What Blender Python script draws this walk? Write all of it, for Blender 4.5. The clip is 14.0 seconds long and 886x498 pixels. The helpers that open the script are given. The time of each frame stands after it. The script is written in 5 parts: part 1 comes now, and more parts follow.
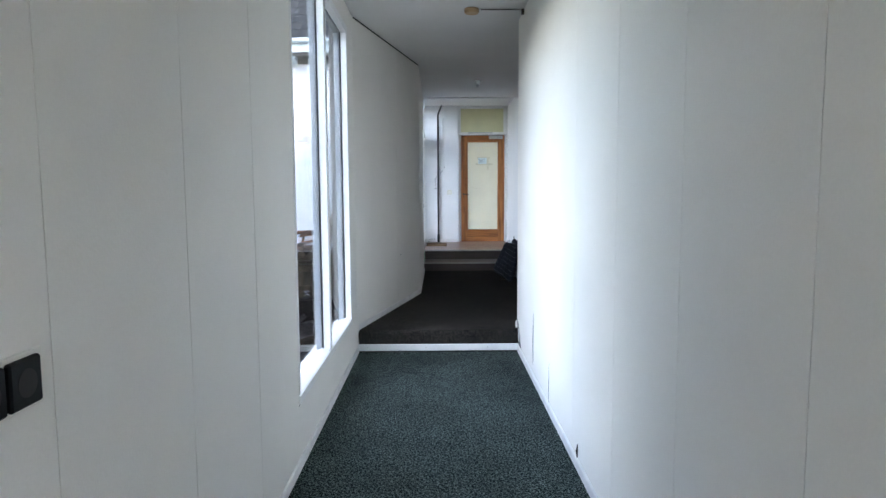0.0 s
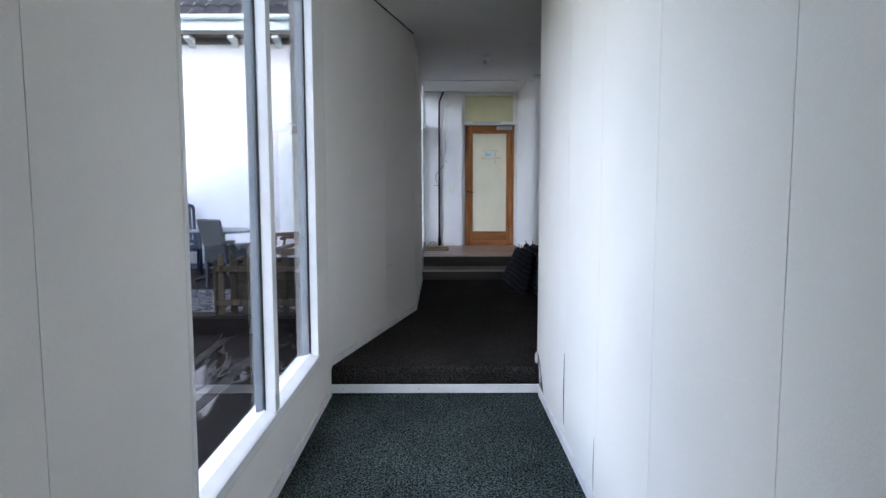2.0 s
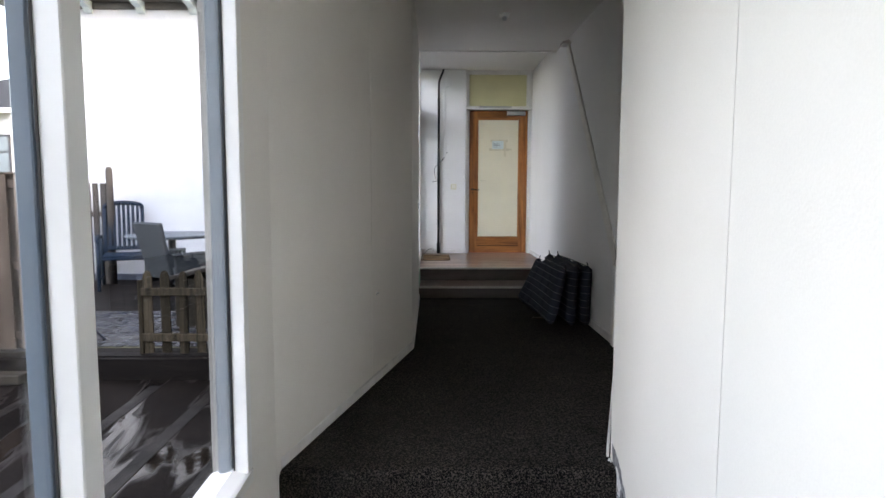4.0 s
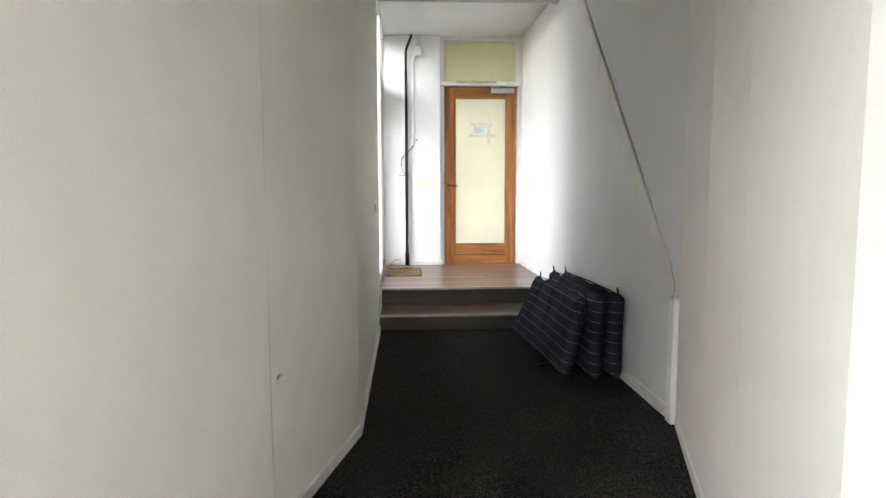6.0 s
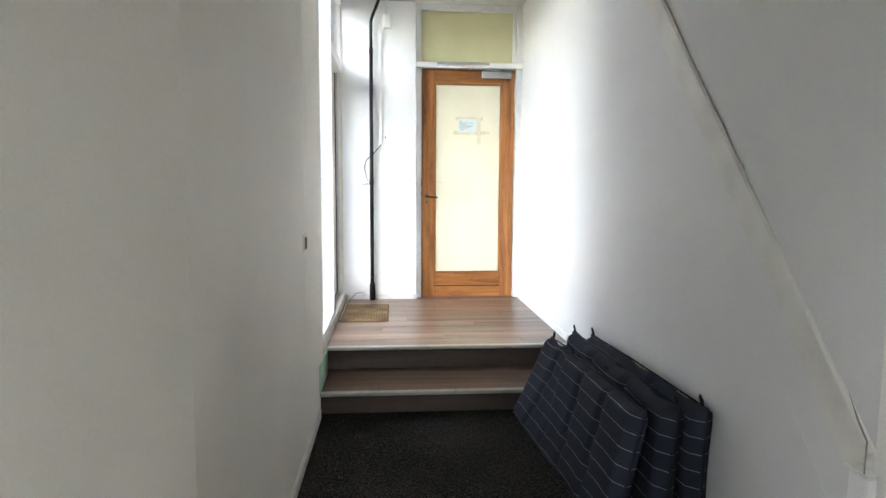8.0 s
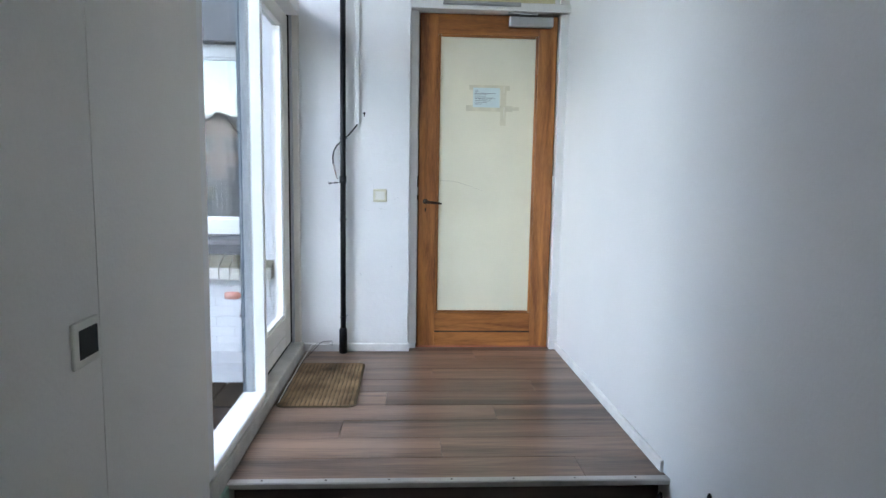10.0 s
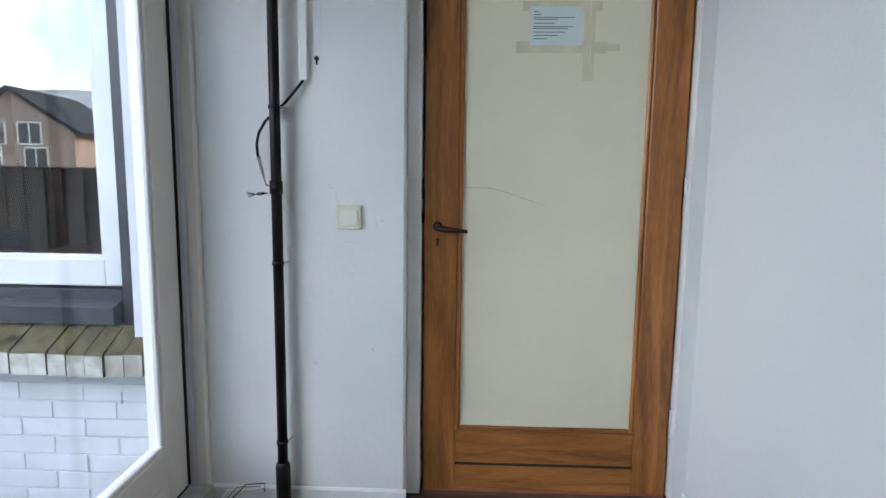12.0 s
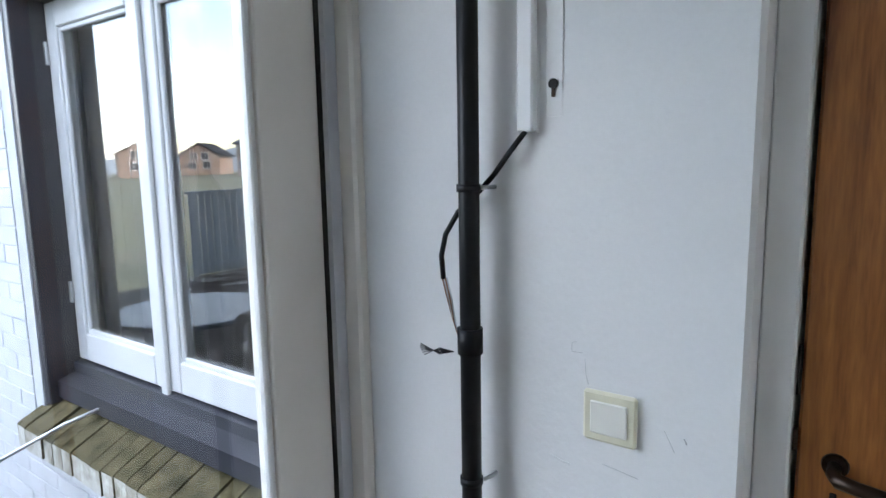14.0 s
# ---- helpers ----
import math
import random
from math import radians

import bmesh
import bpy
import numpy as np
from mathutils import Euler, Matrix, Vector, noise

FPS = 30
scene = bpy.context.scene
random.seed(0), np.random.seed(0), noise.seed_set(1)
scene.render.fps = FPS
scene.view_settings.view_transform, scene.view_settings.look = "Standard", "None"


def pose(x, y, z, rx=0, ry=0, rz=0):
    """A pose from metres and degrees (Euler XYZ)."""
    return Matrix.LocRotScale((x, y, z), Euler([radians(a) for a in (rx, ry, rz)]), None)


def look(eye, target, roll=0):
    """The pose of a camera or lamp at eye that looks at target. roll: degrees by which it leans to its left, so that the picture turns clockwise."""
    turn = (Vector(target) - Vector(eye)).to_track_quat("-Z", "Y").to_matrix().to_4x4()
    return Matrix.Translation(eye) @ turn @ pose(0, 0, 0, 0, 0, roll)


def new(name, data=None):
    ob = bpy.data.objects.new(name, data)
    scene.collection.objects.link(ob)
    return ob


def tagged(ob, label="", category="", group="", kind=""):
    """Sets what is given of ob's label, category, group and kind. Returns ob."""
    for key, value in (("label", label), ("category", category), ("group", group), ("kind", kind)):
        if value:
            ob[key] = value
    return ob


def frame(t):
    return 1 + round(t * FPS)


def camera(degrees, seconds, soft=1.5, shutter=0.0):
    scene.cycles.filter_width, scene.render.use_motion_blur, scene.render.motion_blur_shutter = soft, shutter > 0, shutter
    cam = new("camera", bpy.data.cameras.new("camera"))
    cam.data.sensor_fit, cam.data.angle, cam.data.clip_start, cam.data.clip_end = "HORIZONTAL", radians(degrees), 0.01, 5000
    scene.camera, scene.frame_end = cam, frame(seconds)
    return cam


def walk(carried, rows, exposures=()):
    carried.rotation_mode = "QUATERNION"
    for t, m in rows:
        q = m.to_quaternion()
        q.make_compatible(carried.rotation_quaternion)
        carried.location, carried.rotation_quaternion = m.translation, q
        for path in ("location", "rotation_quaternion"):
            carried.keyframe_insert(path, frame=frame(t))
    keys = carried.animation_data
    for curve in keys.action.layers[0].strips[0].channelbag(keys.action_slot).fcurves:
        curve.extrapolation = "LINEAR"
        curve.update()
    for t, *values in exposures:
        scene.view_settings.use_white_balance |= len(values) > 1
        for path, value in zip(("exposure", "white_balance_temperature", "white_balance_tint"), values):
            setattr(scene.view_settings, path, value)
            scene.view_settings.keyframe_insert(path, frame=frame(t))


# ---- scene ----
cam = camera(70.9, 14.0)
PATH = [
    (0, (0.045, -1.686, 1.488), (0.06, 0.305, 1.305), -0.3),
    (0.5, (0.086, -1.44, 1.459), (0.091, 0.552, 1.276), -0.1),
    (1, (0.045, -1.106, 1.464), (0.048, 0.886, 1.282), 0.2),
    (1.5, (0.072, -0.775, 1.452), (0.077, 1.216, 1.271), -0.0),
    (2, (0.09, -0.342, 1.457), (0.094, 1.649, 1.271), -0.1),
    (2.5, (-0.001, 0.119, 1.443), (0.007, 2.11, 1.259), 0.2),
    (3, (-0.024, 0.514, 1.444), (-0.01, 2.505, 1.256), 0.0),
    (3.5, (-0.009, 0.95, 1.455), (0.018, 2.94, 1.262), 0.1),
    (4, (-0.031, 1.388, 1.44), (0.002, 3.378, 1.249), 0.2),
    (6.5, (0.095, 3.592, 1.42), (0.225, 5.577, 1.221), 0.0),
    (7, (0.131, 4.006, 1.423), (0.269, 5.992, 1.227), 0.2),
    (7.5, (0.152, 4.415, 1.547), (0.297, 6.399, 1.345), 0.2),
    (8, (0.242, 4.812, 1.555), (0.4, 6.794, 1.347), 0.3),
    (10.5, (0.479, 7.075, 1.604), (0.567, 9.057, 1.354), 1.0),
    (11, (0.527, 7.507, 1.603), (0.594, 9.488, 1.337), 0.9),
    (11.5, (0.575, 7.968, 1.585), (0.624, 9.953, 1.344), 0.6),
    (12, (0.634, 8.457, 1.651), (0.565, 10.437, 1.376), 0.7),
    (12.5, (0.634, 8.829, 1.721), (0.512, 10.811, 1.482), 0.7),
    (13, (0.654, 9.161, 1.77), (0.414, 11.133, 1.544), 0.4),
    (13.5, (0.667, 9.373, 1.802), (-0.049, 11.229, 1.601), 0.0),
    (14, (0.583, 9.563, 1.856), (-0.581, 11.165, 1.571), -1.0),
]
walk(cam, [(t, look(eye, aim, roll)) for t, eye, aim, roll in PATH],
     exposures=[(0.0, 3.60, 6700, 16), (1.5, 3.28, 6700, 19), (3.0, 2.98, 7250, 20), (4.2, 3.33, 7950, 20), (6.5, 4.56, 8350, 17), (7.0, 4.62, 8150, 17),
                (8.0, 4.61, 7950, 16), (10.5, 3.39, 6750, 14), (11.0, 3.23, 6800, 14), (12.5, 3.13, 7150, 15), (13.5, 3.18, 7350, 17), (14.0, 3.17, 7000, 15)])

# ---- daylight ----
SUN_AZ, SUN_EL = radians(110), radians(24)
world = bpy.data.worlds.new("sky")
scene.world = world
world.use_nodes = True
wn, wl = world.node_tree.nodes, world.node_tree.links
sky = wn.new("ShaderNodeTexSky")
sky.sky_type = "NISHITA"
sky.sun_disc = False
sky.sun_elevation, sky.sun_rotation = SUN_EL, SUN_AZ
cloud = wn.new("ShaderNodeTexNoise")
cloud.inputs["Scale"].default_value = 2.2
cloud.inputs["Detail"].default_value = 6
cloud_ramp = wn.new("ShaderNodeValToRGB")
cloud_ramp.color_ramp.elements[0].position, cloud_ramp.color_ramp.elements[1].position = 0.47, 0.70
cloud_mix = wn.new("ShaderNodeMixRGB")
cloud_mix.inputs[2].default_value = (9.4, 10.2, 11.8, 1)
wcoord = wn.new("ShaderNodeTexCoord")
wl.new(wcoord.outputs["Generated"], cloud.inputs["Vector"])
wl.new(cloud.outputs[0], cloud_ramp.inputs[0])
wl.new(cloud_ramp.outputs[0], cloud_mix.inputs[0])
wl.new(sky.outputs[0], cloud_mix.inputs[1])
wl.new(cloud_mix.outputs[0], wn["Background"].inputs[0])
wn["Background"].inputs[1].default_value = 0.15
sun_data = bpy.data.lights.new("sun", "SUN")
sun_data.energy, sun_data.angle, sun_data.color = 0.8, radians(6.0), (1.0, 0.94, 0.86)
sun = new("sun", sun_data)
toward_sun = Vector((math.sin(SUN_AZ) * math.cos(SUN_EL), math.cos(SUN_AZ) * math.cos(SUN_EL), math.sin(SUN_EL)))
sun.matrix_world = look(toward_sun * 60, (0, 0, 0))


# ---- materials ----
def material(name, colour, rough=0.5, metal=0.0, vary=0.06, scale=3.0, grain=0.0, grain_scale=120.0, bump=0.0,
             bump_scale=60.0, stretch=(1, 1, 1), colour2=None, per_piece=0.0, spec=0.5, rough_vary=0.0):
    """A surface with slow stains, fine grain and a little relief."""
    m = bpy.data.materials.new(name)
    m.use_nodes = True
    n, l = m.node_tree.nodes, m.node_tree.links
    b = n["Principled BSDF"]
    b.inputs["Roughness"].default_value, b.inputs["Metallic"].default_value = rough, metal
    b.inputs["Specular IOR Level"].default_value = spec
    tc, mp = n.new("ShaderNodeTexCoord"), n.new("ShaderNodeMapping")
    mp.inputs["Scale"].default_value = stretch
    l.new(tc.outputs["Object"], mp.inputs[0])
    src = mp.outputs[0]
    if per_piece:
        info = n.new("ShaderNodeObjectInfo")
        shift = n.new("ShaderNodeVectorMath")
        shift.operation = "MULTIPLY_ADD"
        comb = n.new("ShaderNodeCombineXYZ")
        for i in range(3):
            l.new(info.outputs["Random"], comb.inputs[i])
        l.new(comb.outputs[0], shift.inputs[0])
        shift.inputs[1].default_value = (37, 53, 71)
        l.new(src, shift.inputs[2])
        src = shift.outputs[0]
    slow = n.new("ShaderNodeTexNoise")
    slow.inputs["Scale"].default_value, slow.inputs["Detail"].default_value = scale, 5
    l.new(src, slow.inputs["Vector"])
    mix = n.new("ShaderNodeMixRGB")
    c2 = colour2 or tuple(c * (1 - vary * 3) for c in colour)
    mix.inputs[1].default_value, mix.inputs[2].default_value = (*colour, 1), (*c2, 1)
    ramp = n.new("ShaderNodeMapRange")
    ramp.inputs[1].default_value, ramp.inputs[2].default_value = 0.35, 0.7
    l.new(slow.outputs[0], ramp.inputs[0])
    l.new(ramp.outputs[0], mix.inputs[0])
    out = mix.outputs[0]
    fine = n.new("ShaderNodeTexNoise")
    fine.inputs["Scale"].default_value, fine.inputs["Detail"].default_value = grain_scale, 3
    l.new(src, fine.inputs["Vector"])
    if grain or per_piece:
        hsv = n.new("ShaderNodeHueSaturation")
        add = n.new("ShaderNodeMath")
        add.operation = "MULTIPLY_ADD"
        l.new(fine.outputs[0], add.inputs[0])
        add.inputs[1].default_value, add.inputs[2].default_value = grain * 2, 1 - grain
        val = add.outputs[0]
        if per_piece:
            piece = n.new("ShaderNodeMath")
            piece.operation = "MULTIPLY_ADD"
            l.new(info.outputs["Random"], piece.inputs[0])
            piece.inputs[1].default_value = per_piece
            l.new(val, piece.inputs[2])
            val = piece.outputs[0]
        l.new(val, hsv.inputs["Value"])
        l.new(out, hsv.inputs["Color"])
        out = hsv.outputs[0]
    l.new(out, b.inputs["Base Color"])
    if rough_vary:
        rr = n.new("ShaderNodeMapRange")
        rr.inputs[1].default_value, rr.inputs[2].default_value = 0.35, 0.65
        rr.inputs[3].default_value, rr.inputs[4].default_value = max(0.02, rough - rough_vary), rough + rough_vary
        l.new(slow.outputs[0], rr.inputs[0])
        l.new(rr.outputs[0], b.inputs["Roughness"])
    if bump:
        bt = n.new("ShaderNodeTexNoise")
        bt.inputs["Scale"].default_value, bt.inputs["Detail"].default_value = bump_scale, 4
        l.new(src, bt.inputs["Vector"])
        bp = n.new("ShaderNodeBump")
        bp.inputs["Strength"].default_value, bp.inputs["Distance"].default_value = bump, 0.004
        l.new(bt.outputs[0], bp.inputs["Height"])
        l.new(bp.outputs[0], b.inputs["Normal"])
    return m


def wood(name, dark, light, axis, rough=0.45, per_piece=0.0, fineness=9.0, bump=0.15, spec=0.5, streak=0.09, lo=0.42, hi=0.92):
    """Long grain along one axis: stretched noise between two tones, with pores."""
    m = bpy.data.materials.new(name)
    m.use_nodes = True
    n, l = m.node_tree.nodes, m.node_tree.links
    b = n["Principled BSDF"]
    b.inputs["Roughness"].default_value = rough
    b.inputs["Specular IOR Level"].default_value = spec
    tc, mp = n.new("ShaderNodeTexCoord"), n.new("ShaderNodeMapping")
    mp.inputs["Scale"].default_value = [streak if i == axis else 1.0 for i in range(3)]
    l.new(tc.outputs["Object"], mp.inputs[0])
    info = n.new("ShaderNodeObjectInfo")
    comb = n.new("ShaderNodeCombineXYZ")
    for i in range(3):
        l.new(info.outputs["Random"], comb.inputs[i])
    shift = n.new("ShaderNodeVectorMath")
    shift.operation = "MULTIPLY_ADD"
    l.new(comb.outputs[0], shift.inputs[0])
    shift.inputs[1].default_value = (31, 47, 59)
    l.new(mp.outputs[0], shift.inputs[2])
    g1, g2 = n.new("ShaderNodeTexNoise"), n.new("ShaderNodeTexNoise")
    for g, s, d in ((g1, fineness, 6), (g2, fineness * 14, 3)):
        g.inputs["Scale"].default_value, g.inputs["Detail"].default_value = s, d
        l.new(shift.outputs[0], g.inputs["Vector"])
    g1.inputs["Distortion"].default_value = 0.8
    mixf = n.new("ShaderNodeMath")
    mixf.operation = "MULTIPLY_ADD"
    l.new(g2.outputs[0], mixf.inputs[0])
    mixf.inputs[1].default_value = 0.35
    l.new(g1.outputs[0], mixf.inputs[2])
    mr = n.new("ShaderNodeMapRange")
    mr.inputs[1].default_value, mr.inputs[2].default_value = lo, hi
    l.new(mixf.outputs[0], mr.inputs[0])
    mix = n.new("ShaderNodeMixRGB")
    mix.inputs[1].default_value, mix.inputs[2].default_value = (*dark, 1), (*light, 1)
    l.new(mr.outputs[0], mix.inputs[0])
    hsv = n.new("ShaderNodeHueSaturation")
    val = n.new("ShaderNodeMath")
    val.operation = "MULTIPLY_ADD"
    l.new(info.outputs["Random"], val.inputs[0])
    val.inputs[1].default_value, val.inputs[2].default_value = per_piece, 1 - per_piece / 2
    l.new(val.outputs[0], hsv.inputs["Value"])
    l.new(mix.outputs[0], hsv.inputs["Color"])
    l.new(hsv.outputs[0], b.inputs["Base Color"])
    bp = n.new("ShaderNodeBump")
    bp.inputs["Strength"].default_value, bp.inputs["Distance"].default_value = bump, 0.003
    l.new(g2.outputs[0], bp.inputs["Height"])
    l.new(bp.outputs[0], b.inputs["Normal"])
    return m


def carpet(name, base, fleck, dark, cells=230, tufts=115):
    """Short loop pile: cells of three tones with a rough relief."""
    m = bpy.data.materials.new(name)
    m.use_nodes = True
    n, l = m.node_tree.nodes, m.node_tree.links
    b = n["Principled BSDF"]
    b.inputs["Roughness"].default_value = 0.95
    b.inputs["Specular IOR Level"].default_value = 0.1
    tc = n.new("ShaderNodeTexCoord")
    vor = n.new("ShaderNodeTexVoronoi")
    vor.inputs["Scale"].default_value = cells
    l.new(tc.outputs["Object"], vor.inputs["Vector"])
    ns = n.new("ShaderNodeTexNoise")
    ns.inputs["Scale"].default_value, ns.inputs["Detail"].default_value = tufts, 4
    l.new(tc.outputs["Object"], ns.inputs["Vector"])
    big = n.new("ShaderNodeTexNoise")
    big.inputs["Scale"].default_value, big.inputs["Detail"].default_value = 2.3, 4
    l.new(tc.outputs["Object"], big.inputs["Vector"])
    cr = n.new("ShaderNodeValToRGB")
    e = cr.color_ramp.elements
    e[0].position, e[0].color = 0.40, (*dark, 1)
    e[1].position, e[1].color = 0.66, (*fleck, 1)
    mid = e.new(0.52)
    mid.color = (*base, 1)
    sep = n.new("ShaderNodeSeparateColor")
    l.new(vor.outputs["Color"], sep.inputs[0])
    blend = n.new("ShaderNodeMath")
    blend.operation = "MULTIPLY_ADD"
    l.new(sep.outputs[0], blend.inputs[0])
    blend.inputs[1].default_value = 0.28
    sub = n.new("ShaderNodeMath")
    sub.operation = "SUBTRACT"
    l.new(ns.outputs[0], sub.inputs[0])
    sub.inputs[1].default_value = 0.12
    l.new(sub.outputs[0], blend.inputs[2])
    l.new(blend.outputs[0], cr.inputs[0])
    hsv = n.new("ShaderNodeHueSaturation")
    mr = n.new("ShaderNodeMapRange")
    mr.inputs[1].default_value, mr.inputs[2].default_value, mr.inputs[3].default_value, mr.inputs[4].default_value = 0.3, 0.7, 0.75, 1.2
    l.new(big.outputs[0], mr.inputs[0])
    l.new(mr.outputs[0], hsv.inputs["Value"])
    l.new(cr.outputs[0], hsv.inputs["Color"])
    l.new(hsv.outputs[0], b.inputs["Base Color"])
    bp = n.new("ShaderNodeBump")
    bp.inputs["Strength"].default_value, bp.inputs["Distance"].default_value = 0.9, 0.006
    l.new(blend.outputs[0], bp.inputs["Height"])
    l.new(bp.outputs[0], b.inputs["Normal"])
    return m


def glass(name, tint=(1, 1, 1), base=0.035):
    """Clear pane: see-through, with gloss that grows towards grazing views."""
    m = bpy.data.materials.new(name)
    m.use_nodes = True
    n, l = m.node_tree.nodes, m.node_tree.links
    n.remove(n["Principled BSDF"])
    clear, shine, mix, lw = (n.new(k) for k in ("ShaderNodeBsdfTransparent", "ShaderNodeBsdfGlossy", "ShaderNodeMixShader", "ShaderNodeLayerWeight"))
    clear.inputs[0].default_value = (*tint, 1)
    shine.inputs["Roughness"].default_value = 0.004
    lw.inputs["Blend"].default_value = 0.5
    power = n.new("ShaderNodeMath")
    power.operation = "POWER"
    power.inputs[1].default_value = 5
    l.new(lw.outputs["Facing"], power.inputs[0])
    gain = n.new("ShaderNodeMath")
    gain.operation = "MULTIPLY_ADD"
    gain.inputs[1].default_value, gain.inputs[2].default_value = 0.94 - base, base
    l.new(power.outputs[0], gain.inputs[0])
    l.new(gain.outputs[0], mix.inputs[0])
    l.new(clear.outputs[0], mix.inputs[1])
    l.new(shine.outputs[0], mix.inputs[2])
    l.new(mix.outputs[0], n["Material Output"].inputs[0])
    return m


def wet_roofing(name):
    """Black roofing felt: dull where it has dried, sharp gloss in streaks of standing water."""
    m = material(name, (0.010, 0.0075, 0.0065), rough=0.7, vary=0.2, scale=1.6, grain=0.3, grain_scale=200, bump=0.25, bump_scale=16, spec=0.06)
    n, l = m.node_tree.nodes, m.node_tree.links
    b = n["Principled BSDF"]
    tc, mp = n.new("ShaderNodeTexCoord"), n.new("ShaderNodeMapping")
    mp.vector_type = "TEXTURE"
    mp.inputs["Rotation"].default_value = (0, 0, radians(95))
    mp.inputs["Scale"].default_value = (2.0, 0.42, 1.0)
    l.new(tc.outputs["Object"], mp.inputs[0])
    pool = n.new("ShaderNodeTexNoise")
    pool.inputs["Scale"].default_value, pool.inputs["Detail"].default_value, pool.inputs["Distortion"].default_value = 1.5, 5, 0.7
    l.new(mp.outputs[0], pool.inputs["Vector"])
    for socket, dry, wet in (("Roughness", 0.68, 0.05), ("Specular IOR Level", 0.03, 0.5)):
        mr = n.new("ShaderNodeMapRange")
        mr.inputs[1].default_value, mr.inputs[2].default_value, mr.inputs[3].default_value, mr.inputs[4].default_value = 0.505, 0.585, dry, wet
        l.new(pool.outputs[0], mr.inputs[0])
        l.new(mr.outputs[0], b.inputs[socket])
    return m


def striped_cloth(name, base, line, pitch, width):
    """Woven cloth with thin light stripes across its own y axis."""
    m = material(name, base, rough=0.9, vary=0.08, scale=6, grain=0.25, grain_scale=400, bump=0.4, bump_scale=500, spec=0.15)
    n, l = m.node_tree.nodes, m.node_tree.links
    b = n["Principled BSDF"]
    old = b.inputs["Base Color"].links[0].from_socket
    uv = n.new("ShaderNodeUVMap")
    sep = n.new("ShaderNodeSeparateXYZ")
    l.new(uv.outputs[0], sep.inputs[0])
    mod = n.new("ShaderNodeMath")
    mod.operation = "PINGPONG"
    l.new(sep.outputs[1], mod.inputs[0])
    mod.inputs[1].default_value = pitch / 2
    less = n.new("ShaderNodeMath")
    less.operation = "LESS_THAN"
    l.new(mod.outputs[0], less.inputs[0])
    less.inputs[1].default_value = width / 2
    mix = n.new("ShaderNodeMixRGB")
    mix.inputs[2].default_value = (*line, 1)
    l.new(less.outputs[0], mix.inputs[0])
    l.new(old, mix.inputs[1])
    l.new(mix.outputs[0], b.inputs["Base Color"])
    return m


M_WALL = material("painted_board", (0.825, 0.795, 0.735), rough=0.55, vary=0.02, scale=1.3, grain=0.035, grain_scale=170, bump=0.16, bump_scale=110, spec=0.3)
# Cooler, darker than the other walls: the sky light's tone is painted in.
M_WALL_SKY_TONE = material("sky_toned_wall_paint", (0.715, 0.710, 0.695), rough=0.55, vary=0.02, scale=1.1, grain=0.03, grain_scale=160, bump=0.18, bump_scale=90, spec=0.3)
M_WALL_END = material("painted_plaster", (0.80, 0.795, 0.78), rough=0.6, vary=0.025, scale=2.0, grain=0.03, grain_scale=150, bump=0.35, bump_scale=38, spec=0.3)
M_CEIL = material("ceiling_board", (0.70, 0.69, 0.67), rough=0.8, vary=0.03, scale=1.0, bump=0.08, bump_scale=120)
M_TRIM = material("white_gloss_paint", (0.82, 0.815, 0.79), rough=0.35, vary=0.03, scale=5, bump=0.06, bump_scale=40)
M_TRIM_OLD = material("chipped_white_paint", (0.78, 0.77, 0.74), rough=0.45, vary=0.05, scale=9, grain=0.05, grain_scale=40, bump=0.2, bump_scale=50)
# Outer frame halves: their shade and the pane's tint are in this grey-blue.
M_FRAME_OUT = material("shaded_outer_frame", (0.070, 0.098, 0.125), rough=0.5, vary=0.05, scale=6, bump=0.03, spec=0.3)
M_CREAM = material("cream_frame_paint", (0.80, 0.755, 0.68), rough=0.4, vary=0.03, scale=5, bump=0.06)
M_BRACE = material("old_cream_paint", (0.74, 0.715, 0.655), rough=0.5, vary=0.05, scale=5, grain=0.03, grain_scale=60, bump=0.15)
M_GREEN = carpet("green_carpet", (0.013, 0.022, 0.021), (0.120, 0.155, 0.143), (0.002, 0.004, 0.004), 190, 97)
M_BROWN = carpet("brown_carpet", (0.017, 0.0145, 0.013), (0.072, 0.063, 0.057), (0.003, 0.003, 0.003))
M_DOOR = wood("varnished_door_wood", (0.15, 0.046, 0.012), (0.52, 0.20, 0.055), 2, rough=0.38, per_piece=0.15, fineness=16, lo=0.46, hi=0.88)
M_DOOR_H = wood("varnished_rail_wood", (0.15, 0.046, 0.012), (0.52, 0.20, 0.055), 0, rough=0.38, per_piece=0.15, fineness=16, lo=0.46, hi=0.88)
M_LAM = wood("laminate", (0.046, 0.023, 0.013), (0.26, 0.158, 0.105), 0, rough=0.30, per_piece=0.45, fineness=10, streak=0.05, lo=0.48, hi=0.84)
M_LAM_DARK = wood("laminate_riser", (0.075, 0.052, 0.043), (0.16, 0.118, 0.098), 0, rough=0.4, per_piece=0.15, fineness=7)
M_NOSE = material("brushed_edge_strip", (0.55, 0.53, 0.50), rough=0.4, metal=0.7, vary=0.06, scale=14, bump=0.1)
M_PANEL = material("cream_door_panel", (0.78, 0.735, 0.56), rough=0.42, vary=0.03, scale=2.2, grain=0.02, bump=0.06, bump_scale=25)
M_TRANSOM = material("yellowed_transom", (0.70, 0.67, 0.40), rough=0.4, vary=0.05, scale=2, bump=0.05)
M_BLACK = material("black_plastic", (0.008, 0.0085, 0.010), rough=0.42, vary=0.1, scale=10, bump=0.05, spec=0.25)
M_BLACK_GLOSS = material("black_bakelite", (0.006, 0.006, 0.007), rough=0.5, vary=0.1, spec=0.12)
